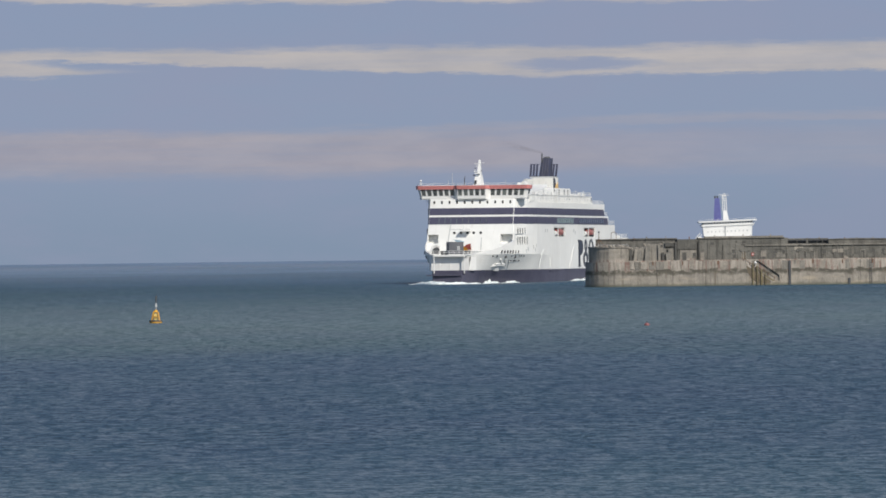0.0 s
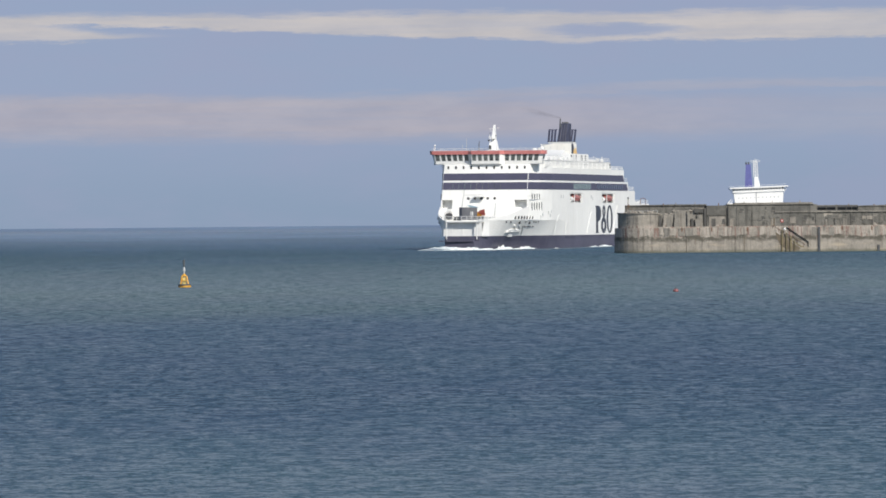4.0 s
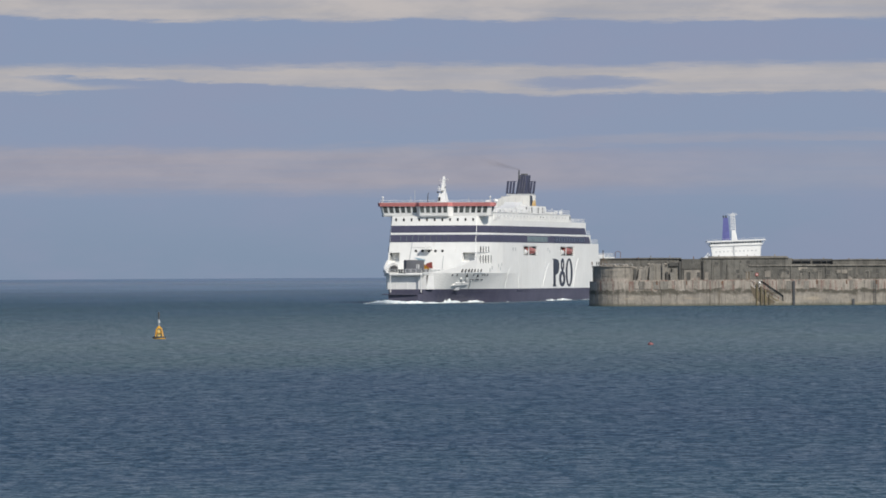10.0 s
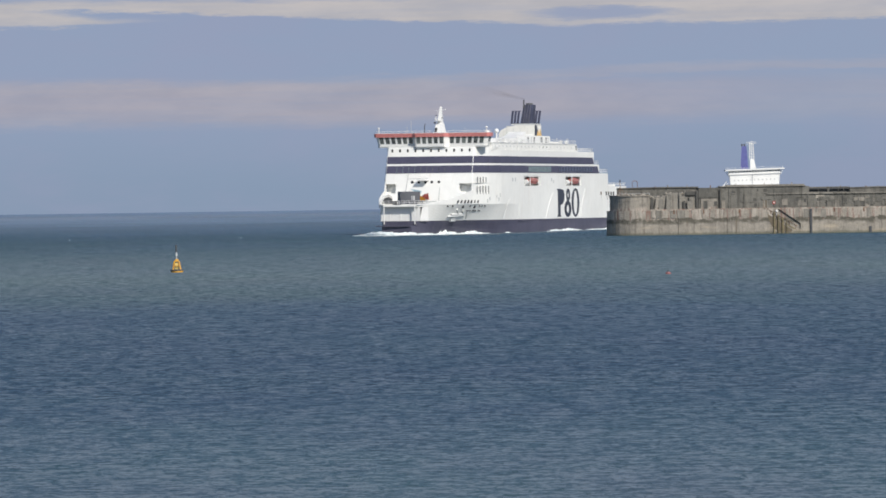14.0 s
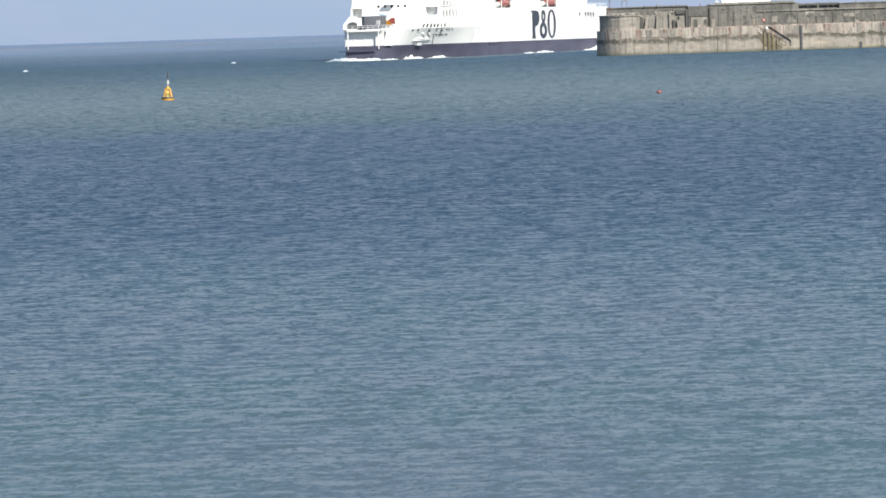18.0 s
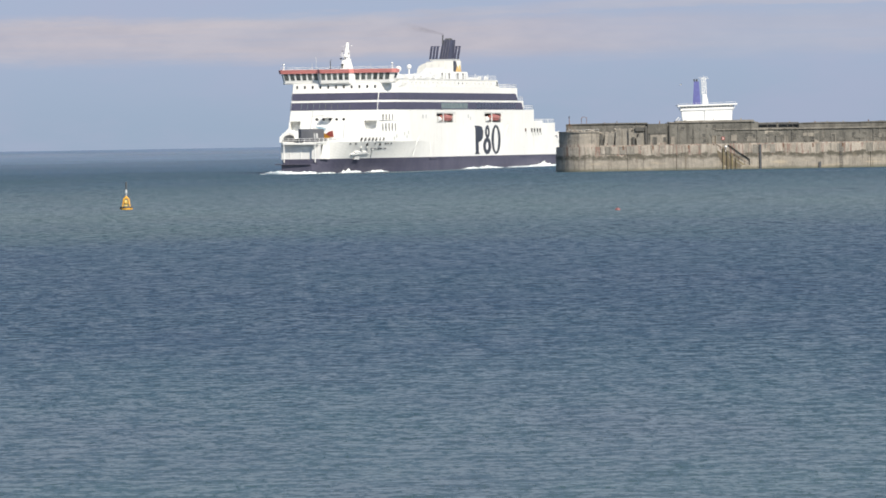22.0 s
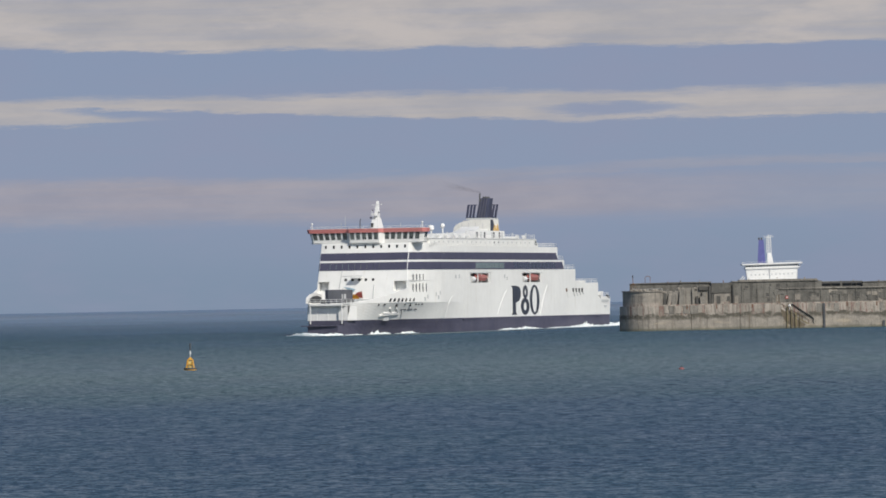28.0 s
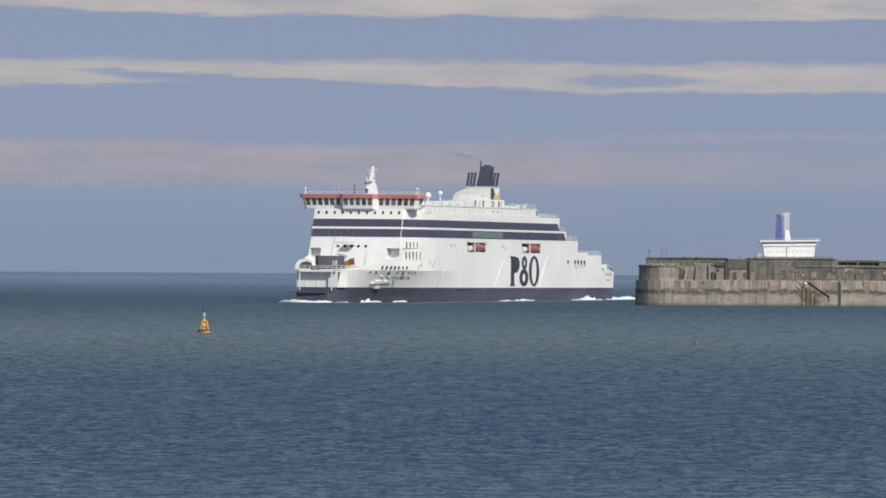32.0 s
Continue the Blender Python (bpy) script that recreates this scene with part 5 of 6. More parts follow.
    for x in (-6, -3.6, 1.5, 3.2, 10.2, 13.4, 17.2):
        bm = B()
        box(bm, x, x + 1.2, 13.18, 13.28, 26.0, 27.6)
        part("deck_house_door", bm, GREY_PAINT if x in (-6, 3.2, 13.4) else RUBBER, dh)
    for x0, x1, y0, z1 in ((-24, -9, 9.5, 26.4), (24, 34, 9.0, 27.2)):
        bm = B()
        box(bm, x0, x1, y0, 12.6, 25.8, z1, bevel=0.2)
        part("deck_locker", bm, WHITE_CLEAN, ferry)
    # funnel: slim raked stack between two ribbed wings of pipes
    rake = lambda z: -(z - 31.5) * 0.46
    bm = B()
    prism(bm, [(-18.2, 1.5), (-18.2, 4.3), (-18.8, 4.6), (-22.6, 4.6), (-22.6, 1.2), (-18.8, 1.2)], 31.5, 37.6, [(-18.5 + rake(37.6), 1.9), (-18.5 + rake(37.6), 4.3), (-19.0 + rake(37.6), 4.5), (-22.2 + rake(37.6), 4.5), (-22.2 + rake(37.6), 1.6), (-19.0 + rake(37.6), 1.6)])
    funnel = part("funnel", bm, FUNNEL_BLUE, ferry, "dark navy raked funnel with ribbed wings")
    for y in (2.2, 3.0, 3.8):
        bm = B()
        rod(bm, (-18.1, y, 31.6), (-18.4 + rake(37.4), y + 0.12, 37.4), 0.13, 6)
        part("rib", bm, FUNNEL_BLUE, funnel)
    bm = B()
    prism(bm, [(-17.6, -1.2), (-17.6, 6.0), (-24.6, 6.0), (-24.6, -1.2)], 31.5, 31.95)
    part("funnel_base", bm, GREY_PAINT, funnel)
    for s, y0 in ((-1, 0.6), (1, 4.85)):
        for j in range(3 if s < 0 else 2):
            y = y0 + s * 0.94 * j
            bm = B()
            xf = -18.2 if s < 0 else -22.6
            prism(bm, [(xf, y - 0.29), (xf, y + 0.29), (xf - 0.4, y + 0.29), (xf - 0.4, y - 0.29)], 31.9, 35.8, [(xf + rake(35.8), y - 0.28 + s * 0.05), (xf + rake(35.8), y + 0.28 + s * 0.05), (xf - 0.4 + rake(35.8), y + 0.28 + s * 0.05), (xf - 0.4 + rake(35.8), y - 0.28 + s * 0.05)])
            part("wing_slat", bm, FUNNEL_BLUE, funnel)
        bm = B()
        ya, yb = sorted((y0 - s * 0.6, y0 + s * (2.15 if s < 0 else 1.2)))
        box(bm, xf - 0.5 + rake(35.7), xf + rake(35.7), ya, yb, 35.68, 35.82)
        part("funnel_frame", bm, FUNNEL_BLUE, funnel)
        bm = B()
        box(bm, xf - 0.6, xf + 0.1, ya, yb, 31.95, 32.15)
        part("funnel_frame", bm, FUNNEL_BLUE, funnel)
    for x, y, z, r in ((-21.0, 1.9, 39.0, 0.22), (-22.6, 3.2, 38.0, 0.42), (-24.2, 3.4, 38.0, 0.42), (-23.2, 2.3, 38.0, 0.35)):
        bm = B()
        rod(bm, (x + 0.4, y, 36.6), (x, y, z), r, 8)
        part("exhaust_pipe", bm, RUBBER, funnel)
    # painted device on the casing side
    bm = B()
    profile(bm, [(-18.4, 26.2), (-25.0, 26.2), (-25.0, 28.4), (-23.6, 30.2), (-22.6, 28.4), (-21.4, 29.9), (-19.6, 28.0)], 6.0, 6.22)
    part("casing_device", bm, OCHRE, ferry, "ochre painted device")
    bm = B()
    profile(bm, [(-17.5, 31.4), (-17.5, 28.2), (-18.8, 27.6), (-20.6, 29.9), (-19.4, 31.4)], 6.0, 6.2)
    part("casing_device", bm, LOGO, ferry, "dark blue painted device")
    bm = B()
    box(bm, -25.5, -24.9, -4.6, 6.0, 25.8, 31.4)
    part("casing_back", bm, GREY_PAINT, ferry)
    # domes
    for x, y, z, r in ((37.2, 6.2, 28.7, 0.85), (27.0, 6.2, 29.4, 0.68)):
        bm = B()
        rod(bm, (x, y, 25.8), (x, y, z - r * 0.6), 0.22, 8)
        ball(bm, (x, y, z), r)
        part("satellite_dome", bm, WHITE_CLEAN, ferry)
    bm = B()
    box(bm, 40.0, 50.0, -6, 6.2, 25.8, 27.0, bevel=0.2)
    part("vent_house", bm, WHITE, ferry)
    for x, y in ((20, -8), (40, -7), (52, 4), (-6, -8)):
        bm = B()
        box(bm, x, x + 4, y, y + 3, 25.8, 27.6, bevel=0.2)
        part("vent", bm, WHITE_CLEAN, ferry)


build_topside()


def build_side(s):
    """Openings and fittings of one side; s is +1 to port."""
    for x, run in ((32.4, 19.0), (-15.6, 19.8)):
        bm = B()
        box(bm, x - run + 0.1, x - 0.1, s * 13.15, s * 15.6, 13.40, 13.46)
        rec = part("lifeboat_deck", bm, GREY_PAINT, ferry, "dark lifeboat recess in the hull side")
        bm = B()
        box(bm, x - 4.4, x - 2.6, s * 13.1, s * 13.2, 13.5, 15.9)
        part("recess_door", bm, RUBBER, rec)
        for xx in (x - run + 0.6, x - 0.5):
            bm = B()
            profile(bm, [(xx - 0.3, 13.42), (xx + 0.3, 13.42), (xx + 0.3, 15.4), (xx + 0.9, 16.28), (xx - 0.3, 16.28)], s * 14.7, s * 15.62)
            part("davit", bm, WHITE_CLEAN, rec)
        xc = x - run + 6.9
        rings = []
        bm = B()
        for dx, w, zb, zt in ((-5.4, 0.35, 14.9, 15.4), (-4.6, 0.95, 14.2, 15.6), (-1.8, 1.35, 13.75, 15.75), (1.8, 1.35, 13.75, 15.95), (4.2, 1.1, 14.0, 15.9), (5.4, 0.4, 14.7, 15.5)):
            rings.append([bm.verts.new((xc + dx, s * (14.75 + q), z)) for q, z in ((-w * 0.7, zb + 0.25), (0, zb), (w * 0.7, zb + 0.25), (w * 0.8, 14.85), (w * 0.62, zt - 0.25), (w * 0.2, zt), (-w * 0.5, zt))])
        for p_, q_ in zip(rings[:-1], rings[1:]):
            for i in range(7):
                bm.faces.new((p_[i], p_[(i + 1) % 7], q_[(i + 1) % 7], q_[i]))
        bm.faces.new(rings[0])
        bm.faces.new(rings[-1])
        part("lifeboat", bm, ORANGE, rec, "orange enclosed lifeboat")
        bm = B()
        box(bm, xc - 3.6, xc + 3.4, s * 15.78, s * 15.88, 14.78, 14.92)
        part("fender_strip", bm, ORANGE_PALE, rec)
        for xx in (xc - 5.3, xc + 4.6):
            bm = B()
            profile(bm, [(xx - 0.3, 13.46), (xx + 0.3, 13.46), (xx + 0.2, 15.2), (xx + 0.7, 16.28), (xx - 0.2, 16.28)], s * 15.45, s * 15.66)
            part("boat_arm", bm, WHITE_CLEAN, rec)
        bm = B()
        box(bm, x - run + 0.2, x - 0.2, s * 15.3, s * 15.62, 16.06, 16.28)
        part("recess_header", bm, WHITE_CLEAN, rec)
        bm = B()
        rod(bm, (x - 5.4, s * 14.9, 14.35), (x - 2.6, s * 14.9, 14.35), 0.85, 12)
        part("raft_canister", bm, WHITE_CLEAN, rec)
        bm = B()
        rod(bm, (x - run + 0.4, s * 15.5, 14.5), (x - 0.5, s * 15.5, 14.5), 0.05, 5)
        part("recess_rail", bm, WHITE_CLEAN, rec)
    # pale windows in the lower stripe
    for k in range(16):
        x = 27.2 - k * 1.64
        bm = B()
        box(bm, x - 1.2, x, s * 15.74, s * 15.84, 17.4, 19.0)
        part("lounge_window", bm, PALE_GLASS, ferry)
    for k in range(12):
        x = -8 - k * 3.4
        bm = B()
        box(bm, x - 2.6, x, s * 15.74, s * 15.82, 17.5, 18.9)
        part("lounge_window", bm, DARK_GLASS, ferry)
    # slots by the corner
    for x, z0, z1 in [(75.6 - 1.9 * k, 14.3, 15.9) for k in range(4)] + [(75.8 - 1.9 * k, 11.1, 13.4) for k in range(5)]:
        yy = np.interp(x, [68, 79], [14.75, 12.95])
        bm = B()
        box(bm, x - 0.14, x + 0.14, s * yy - 0.06, s * yy + 0.06, z0, z1, turn=s * -9.0)
        part("side_slot", bm, RUBBER, ferry)
    # mooring slots on the flare, and small holes beneath
    for k in range(7):
        x = 88.8 - k * 2.2
        yy = half(x, 9.0)
        bm = B()
        profile(bm, [(x - 0.1, 8.6), (x + 0.85, 8.6), (x + 0.15, 9.45), (x - 0.8, 9.45)], s * (yy - 0.5), s * (yy + 0.16))
        part("mooring_slot", bm, DARK, ferry)
    for k, x in enumerate((94.1, 91.3, 84.8, 80.1, 76.9, 73.7, 72.2, 70.3)):
        yy = half(x, 7.8)
        bm = B()
        box(bm, x - 0.4, x + 0.4, s * (yy - 0.4), s * (yy + 0.10), 7.6 - (k in (2, 4)) * 0.4, 8.0)
        part("fairlead", bm, DARK, ferry)
    for k, w in enumerate((1.4, 1.0, 1.5, 0.8, 1.3)):
        x = 81.0 - k * 1.9
        yy = half(x - w / 2, 6.4) + 0.06
        bm = B()
        box(bm, x - w, x, s * yy - 0.1, s * yy + 0.07, 6.25, 6.6, turn=s * -13.0)
        part("name_bar", bm, RUBBER, ferry)
    # anchor in its pocket; a grey block paints the pocket's shade
    bm = B()
    yy = half(86, 4.2)
    box(bm, 85.8, 88.4, s * (half(87.1, 4.2) - 0.6), s * (half(87.1, 4.2) + 0.3), 3.5, 4.5, turn=s * -14.0)
    anchor = part("anchor_pocket", bm, GREY_PAINT, ferry)
    bm = B()
    for p, q in (((91.6, 4.9), (81.2, 5.2)), ((90.0, 5.5), (82.0, 5.5)), ((87.7, 6.9), (85.2, 5.3)), ((84.0, 6.7), (81.6, 5.2)), ((80.2, 6.3), (78.7, 4.2))):
        rod(bm, (p[0], s * (half(p[0], p[1]) + 0.1), p[1]), (q[0], s * (half(q[0], q[1]) + 0.1), q[1]), 0.28, 6)
    part("anchor_rubbing_bar", bm, WHITE_CLEAN, anchor)
    for x, z, w in ((60, 9.6, 0.4), (59, 10.8, 0.3), (61.6, 10.4, 0.3), (45.2, 15.2, 0.5), (42.2, 15.2, 0.4), (0.6, 15.2, 0.5), (-1.6, 14.6, 0.4), (69, 9.2, 0.4), (67.4, 9.8, 0.4)):
        yy = interp(x, TOPT)
        bm = B()
        box(bm, x - w, x + w, s * (yy - 0.1), s * (yy + 0.05), z - 0.5, z + 0.5)
        part("side_vent", bm, GREY_PAINT, ferry)
    for xt, zt, xb, r in ((48.5, 9.8, 55.8, 0.06), (-0.8, 11.2, 8.1, 0.08), (-40.1, 12.6, -32.4, 0.09), (-56.5, 6.4, -57.5, 0.05)):
        bm = B()
        line = [(xt + (xb - xt) * u ** 0.75, zt + (4.0 - zt) * u) for u in np.linspace(0, 1, 7)]
        for p_, q_ in zip(line[:-1], line[1:]):
            rod(bm, (p_[0], s * 15.72, p_[1]), (q_[0], s * 15.72, q_[1]), r, 5)
        part("rubbing_line", bm, WHITE_CLEAN, ferry)
    # stern slots
    for k, x in enumerate((-59.0, -65.6, -68.6, -71.6, -74.6)):
        bm = B()
        profile(bm, [(x - 0.5, 10.6 - k * 0.06), (x + 0.5, 10.6 - k * 0.06), (x + 0.9, 11.6), (x - 0.6, 11.6)], s * 15.6, s * 15.78)
        part("mooring_slot", bm, DARK if k else RUST, ferry)
        bm = B()
        rod(bm, (x - 0.2, s * 15.75, 10.5), (x - 1.2, s * 15.75, 9.0 + 0.2 * k), 0.12, 5)
        part("rope_stain", bm, WHITE_CLEAN if k == 0 else GREY_PAINT, ferry)
    for x, z, w in ((-93.0, 9.0, 0.5), (-102.2, 8.9, 0.5), (-100.6, 9.2, 0.4)):
        bm = B()
        box(bm, x - w / 2, x + w / 2, s * 15.2, s * 15.75, z - 0.4, z + 0.4)
        part("stern_port", bm, RUBBER, ferry)
    for k, w in enumerate((1.5, 1.2, 1.6, 1.1)):
        bm = B()
        box(bm, -94.6 - k * 1.9 - w, -94.6 - k * 1.9, s * 15.3, s * 15.76, 7.5, 8.1)
        part("name_bar", bm, GREY_PAINT, ferry)
    bm = B()
    box(bm, -99.6, -97.2, s * 15.2, s * 15.72, 6.0, 6.5)
    part("port_bar", bm, GREY_PAINT, ferry)
    # faint weld seams between the hull plates
    for x in (38.0, 22.0, 4.0, -34.0, -48.0, -62.0, -80.0):
        bm = B()
        box(bm, x - 0.04, x + 0.04, s * 15.6, s * 15.715, 4.0, 16.8 if x > -56 else 11.5)
        part("plate_seam", bm, WHITE, ferry)
    for x in (-84, -62, -20, 6, 30):
        bm = B()
        box(bm, x - 9, x + 9, s * 15.45, s * 15.82, 3.3, 3.55)
        part("fender_bar", bm, NAVY, ferry)


build_side(1)
build_side(-1)


def ring_shape(bm, cx, cz, rx, rz, wx, wz, y0, y1, n=28):
    """An upright oval ring with depth."""
    ov = [(math.cos(2 * math.pi * k / n), math.sin(2 * math.pi * k / n)) for k in range(n)]
    q = [[bm.verts.new((cx + rx * c * fx, y, cz + rz * s_ * fz)) for c, s_ in ov] for y in (y0, y1) for fx, fz in ((1, 1), (wx, wz))]
    o0, i0, o1, i1 = q
    for k in range(n):
        j = (k + 1) % n
        bm.faces.new((o0[k], o0[j], i0[j], i0[k]))
        bm.faces.new((o1[k], i1[k], i1[j], o1[j]))
        bm.faces.new((o0[k], o1[k], o1[j], o0[j]))
        bm.faces.new((i0[k], i0[j], i1[j], i1[k]))


def build_device(s):
    """The owner's mark on the side, as plain dark shapes."""
    up = 0.3
    y0, y1 = s * 15.66, s * 15.78
    x = lambda d: (-5.0 - d) if s > 0 else (-30.8 + d)
    bm = B()
    profile(bm, [(x(d_), z_ + up) for d_, z_ in ((0.6, 4.0), (5.4, 4.0), (4.5, 4.6), (4.3, 7.4), (7.4, 7.9), (9.0, 9.0), (9.2, 10.6), (8.0, 11.8), (4.8, 12.2), (0.3, 12.2), (1.4, 11.5), (1.5, 4.6))], y0, y1)
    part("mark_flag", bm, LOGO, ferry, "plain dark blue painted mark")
    bm = B()
    ring_shape(bm, x(13.6), 10.4 + up, 2.3, 1.9, 0.30, 0.45, y0, y1)
    ring_shape(bm, x(13.2), 6.3 + up, 4.0, 2.4, 0.36, 0.50, y0, y1)
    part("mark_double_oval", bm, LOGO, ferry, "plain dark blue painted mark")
    bm = B()
    ring_shape(bm, x(22.4), 8.15 + up, 4.6, 4.25, 0.50, 0.84, y0, y1, 36)
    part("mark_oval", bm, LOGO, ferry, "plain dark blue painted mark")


build_device(1)
build_device(-1)


# ---- far ferry beyond the breakwater: x to the right, y away, seen bow on ----
far_ferry = tagged(new("far_ferry"), "distant white ferry with blue funnel behind the breakwater", "ferry")


def build_far():
    def p(name, outline, z0, z1, mat, top=None, parent=None):
        return part(name, prism(B(), outline, z0, z1, top), mat, parent or far_ferry)
    hull = [(-12.5, 14), (-9, 4), (-3, -6), (0, -8), (3, -6), (9, 4), (12.5, 14), (12.8, 130), (-12.8, 130)]
    low = [(-11.5, 18), (-7, 6), (-2, -3), (0, -5), (2, -3), (7, 6), (11.5, 18), (12.2, 130), (-12.2, 130)]
    p("lower_hull", low, -3, 2.5, NAVY)
    p("hull_side", low, 2.5, 10.5, WHITE_CLEAN, hull)
    p("house", [(-11.8, 20), (-11.4, 16), (11.4, 16), (11.8, 20), (11.8, 120), (-11.8, 120)], 10.5, 18.9, WHITE_CLEAN, [(-12.5, 20), (-12.3, 16), (12.3, 16), (12.5, 20), (12.5, 120), (-12.5, 120)])
    p("bridge_deck", [(-13.2, 17.5), (-12.6, 15.5), (12.6, 15.5), (13.2, 17.5), (13.2, 22), (-13.2, 22)], 18.7, 19.2, WHITE_CLEAN)
    p("bridge_wall", [(-13.0, 17.5), (-12.5, 15.6), (12.5, 15.6), (13.0, 17.5), (13.0, 22), (-13.0, 22)], 19.2, 20.7, WHITE_CLEAN)
    for k in range(18):
        bm = B()
        x = -11.9 + k * 1.4
        box(bm, x - 0.42, x + 0.42, 15.5, 15.68, 19.8, 20.4)
        part("bridge_window", bm, RUBBER, far_ferry)
    p("bridge_roof", [(-14.8, 18), (-14.0, 14.6), (14.0, 14.6), (14.8, 18), (14.8, 23), (-14.8, 23)], 20.7, 21.4, WHITE_CLEAN)
    for x in (-13.4, 13.4):
        bm = B()
        rod(bm, (x * 1.06, 16.6, 20.7), (x * 0.92, 16.6, 18.0), 0.16)
        part("wing_bracket", bm, WHITE_CLEAN, far_ferry)
    for k in range(11):
        bm = B()
        x = -9.8 + k * 1.95
        box(bm, x - 0.3, x + 0.3, 15.93, 16.05, 15.6, 16.3)
        part("cabin_window", bm, GREY_PAINT, far_ferry)
    # funnel and lattice mast
    p("funnel", [(-6.6, 60), (-2.6, 60), (-2.6, 70), (-6.6, 70)], 20.9, 32.8, BLUE_FUNNEL, [(-5.6, 61), (-3.2, 61), (-3.2, 69), (-5.6, 69)])
    for x in (-5.4, -4.2):
        bm = B()
        rod(bm, (x, 62, 32.8), (x, 62, 34.0), 0.4, 8)
        part("funnel_pipe", bm, RUBBER, far_ferry)
    m = p("mast", [(-1.9, 24), (1.0, 24), (1.0, 27), (-1.9, 27)], 21.4, 26.4, WHITE_CLEAN, [(-1.7, 24.5), (0.1, 24.5), (0.1, 26.5), (-1.7, 26.5)])
    bm = B()
    for a in (-2.0, -0.95, 0.1):
        rod(bm, (a, 25.5, 26.2), (-0.95 + (a + 0.95) * 0.8, 25.5, 34.2), 0.18, 6)
    for k, z in enumerate((27.2, 28.6, 30.0, 31.2, 32.4, 33.6)):
        box(bm, -2.3 + (k % 2) * 0.5, 0.5 - (k % 3) * 0.3, 25.2, 25.8, z - 0.10, z + 0.10)
        rod(bm, (-2.0, 25.5, z), (0.0, 25.5, z + 1.1), 0.1, 5)
    rod(bm, (-3.0, 25.5, 33.6), (1.5, 25.5, 33.9), 0.12, 5)
    rod(bm, (-3.5, 25.5, 34.3), (1.1, 25.5, 34.5), 0.09, 5)
    part("mast_lattice", bm, WHITE_CLEAN, m)
    bm = B()
    rod(bm, (-0.95, 25.5, 34), (-0.95, 25.5, 35.2), 0.12, 5)
    part("mast_top", bm, WHITE_CLEAN, m)
    bm = B()
    for k in range(7):
        x = -14 + k * 4.66
        rod(bm, (x, 15.2, 21.4), (x, 15.2, 22.1), 0.06, 4)
    rod(bm, (-14, 15.2, 22.05), (14, 15.2, 22.05), 0.05, 4)
    part("roof_rail", bm, WHITE_CLEAN, far_ferry)
    bm = B()
    box(bm, -15.4, -12.6, 15.5, 26, 12.6, 13.8, bevel=0.4)
    rod(bm, (-16.8, 16, 12.0), (-13.6, 16, 15.6), 0.22, 6)
    rod(bm, (-15.6, 16, 12.0), (-12.9, 16, 15.0), 0.16, 6)
    part("boat_deck", bm, WHITE_CLEAN, far_ferry)
    bm = B()
    rod(bm, (-0.9, 15.5, 10.5), (-0.9, 15.5, 18.7), 0.14, 5)
    part("front_pipe", bm, GREY_PAINT, far_ferry)


build_far()


# ---- foam ----
FOAM = foam_material()
rng = random.Random(7)


def foam_ridge(name, pts, width=1.2, height=0.7, parent=None, calm=0.0):
    """A lumpy ridge of broken water along a line of (x, y, scale)."""
    bm = B()
    rings = []
    n = 7
    steps = 6
    line = []
    for (x0, y0, s0), (x1, y1, s1) in zip(pts[:-1], pts[1:]):
        for k in range(steps):
            u = k / steps
            line.append((x0 + (x1 - x0) * u, y0 + (y1 - y0) * u, s0 + (s1 - s0) * u))
    line.append(pts[-1])
    for i, (x, y, s) in enumerate(line):
        a, b = line[max(0, i - 1)], line[min(len(line) - 1, i + 1)]
        d = Vector((b[0] - a[0], b[1] - a[1], 0)).normalized()
        nrm = Vector((-d.y, d.x, 0))
        s = max(0.04, s * (calm + (1 - calm) * rng.uniform(0.6, 1.1)))
        ring = []
        for k in range(n):
            t_ = math.pi * k / (n - 1)
            off = math.cos(t_) * width * (0.5 + 0.5 * s) * rng.uniform(0.85, 1.15)
            ring.append(bm.verts.new((x + nrm.x * off, y + nrm.y * off, -0.15 + math.sin(t_) * height * s * (calm + (1 - calm) * rng.uniform(0.6, 1.3)))))
        rings.append(ring)
    for a, b in zip(rings[:-1], rings[1:]):
        for k in range(n - 1):
            bm.faces.new((a[k], a[k + 1], b[k + 1], b[k]))
        bm.faces.new((a[n - 1], a[0], b[0], b[n - 1]))
    bm.faces.new(rings[0])
    bm.faces.new(rings[-1][::-1])
    for f in bm.faces:
        f.smooth = True
    return part(name, bm, FOAM, parent)


def side_line(x0, x1, out0, out1, peak, s=1, n=12):
    pts = []
    for k in range(n + 1):
        u = k / n
        x = x0 + (x1 - x0) * u
        env = math.sin(math.pi * (0.03 + 0.94 * u)) ** 0.5 * rng.uniform(0.55, 1.2)
        pts.append((x, s * (half(max(-104, min(113, x)), 0) + out0 + (out1 - out0) * u), peak * env))
    return pts


bow_wave = tagged(new("bow_wave"), "white bow wave of broken foam along the ferry's waterline", "foam")
for s_ in (1, -1):
    for x0, x1, o0, o1, pk, w, hh in ((111, 97, 0.7, 0.8, 0.8, 0.6, 1.0), (97, 82, 0.8, 0.9, 1.0, 0.6, 1.15), (82, 66, 0.8, 0.7, 0.8, 0.6, 0.9), (112, 90, 1.4, 4.2, 0.8, 0.4, 0.4), (76, 66, 0.5, 0.5, 0.9, 0.7, 0.8), (68, 61, 0.6, 0.3, 0.5, 0.4, 0.35), (51, 46, 0.4, 0.3, 0.6, 0.5, 0.4), (95, 70, 3.0, 6.0, 0.5, 0.3, 0.25)):
        foam_ridge("crest", side_line(x0, x1, o0, o1, pk, s_), w, hh, bow_wave, 0.5)
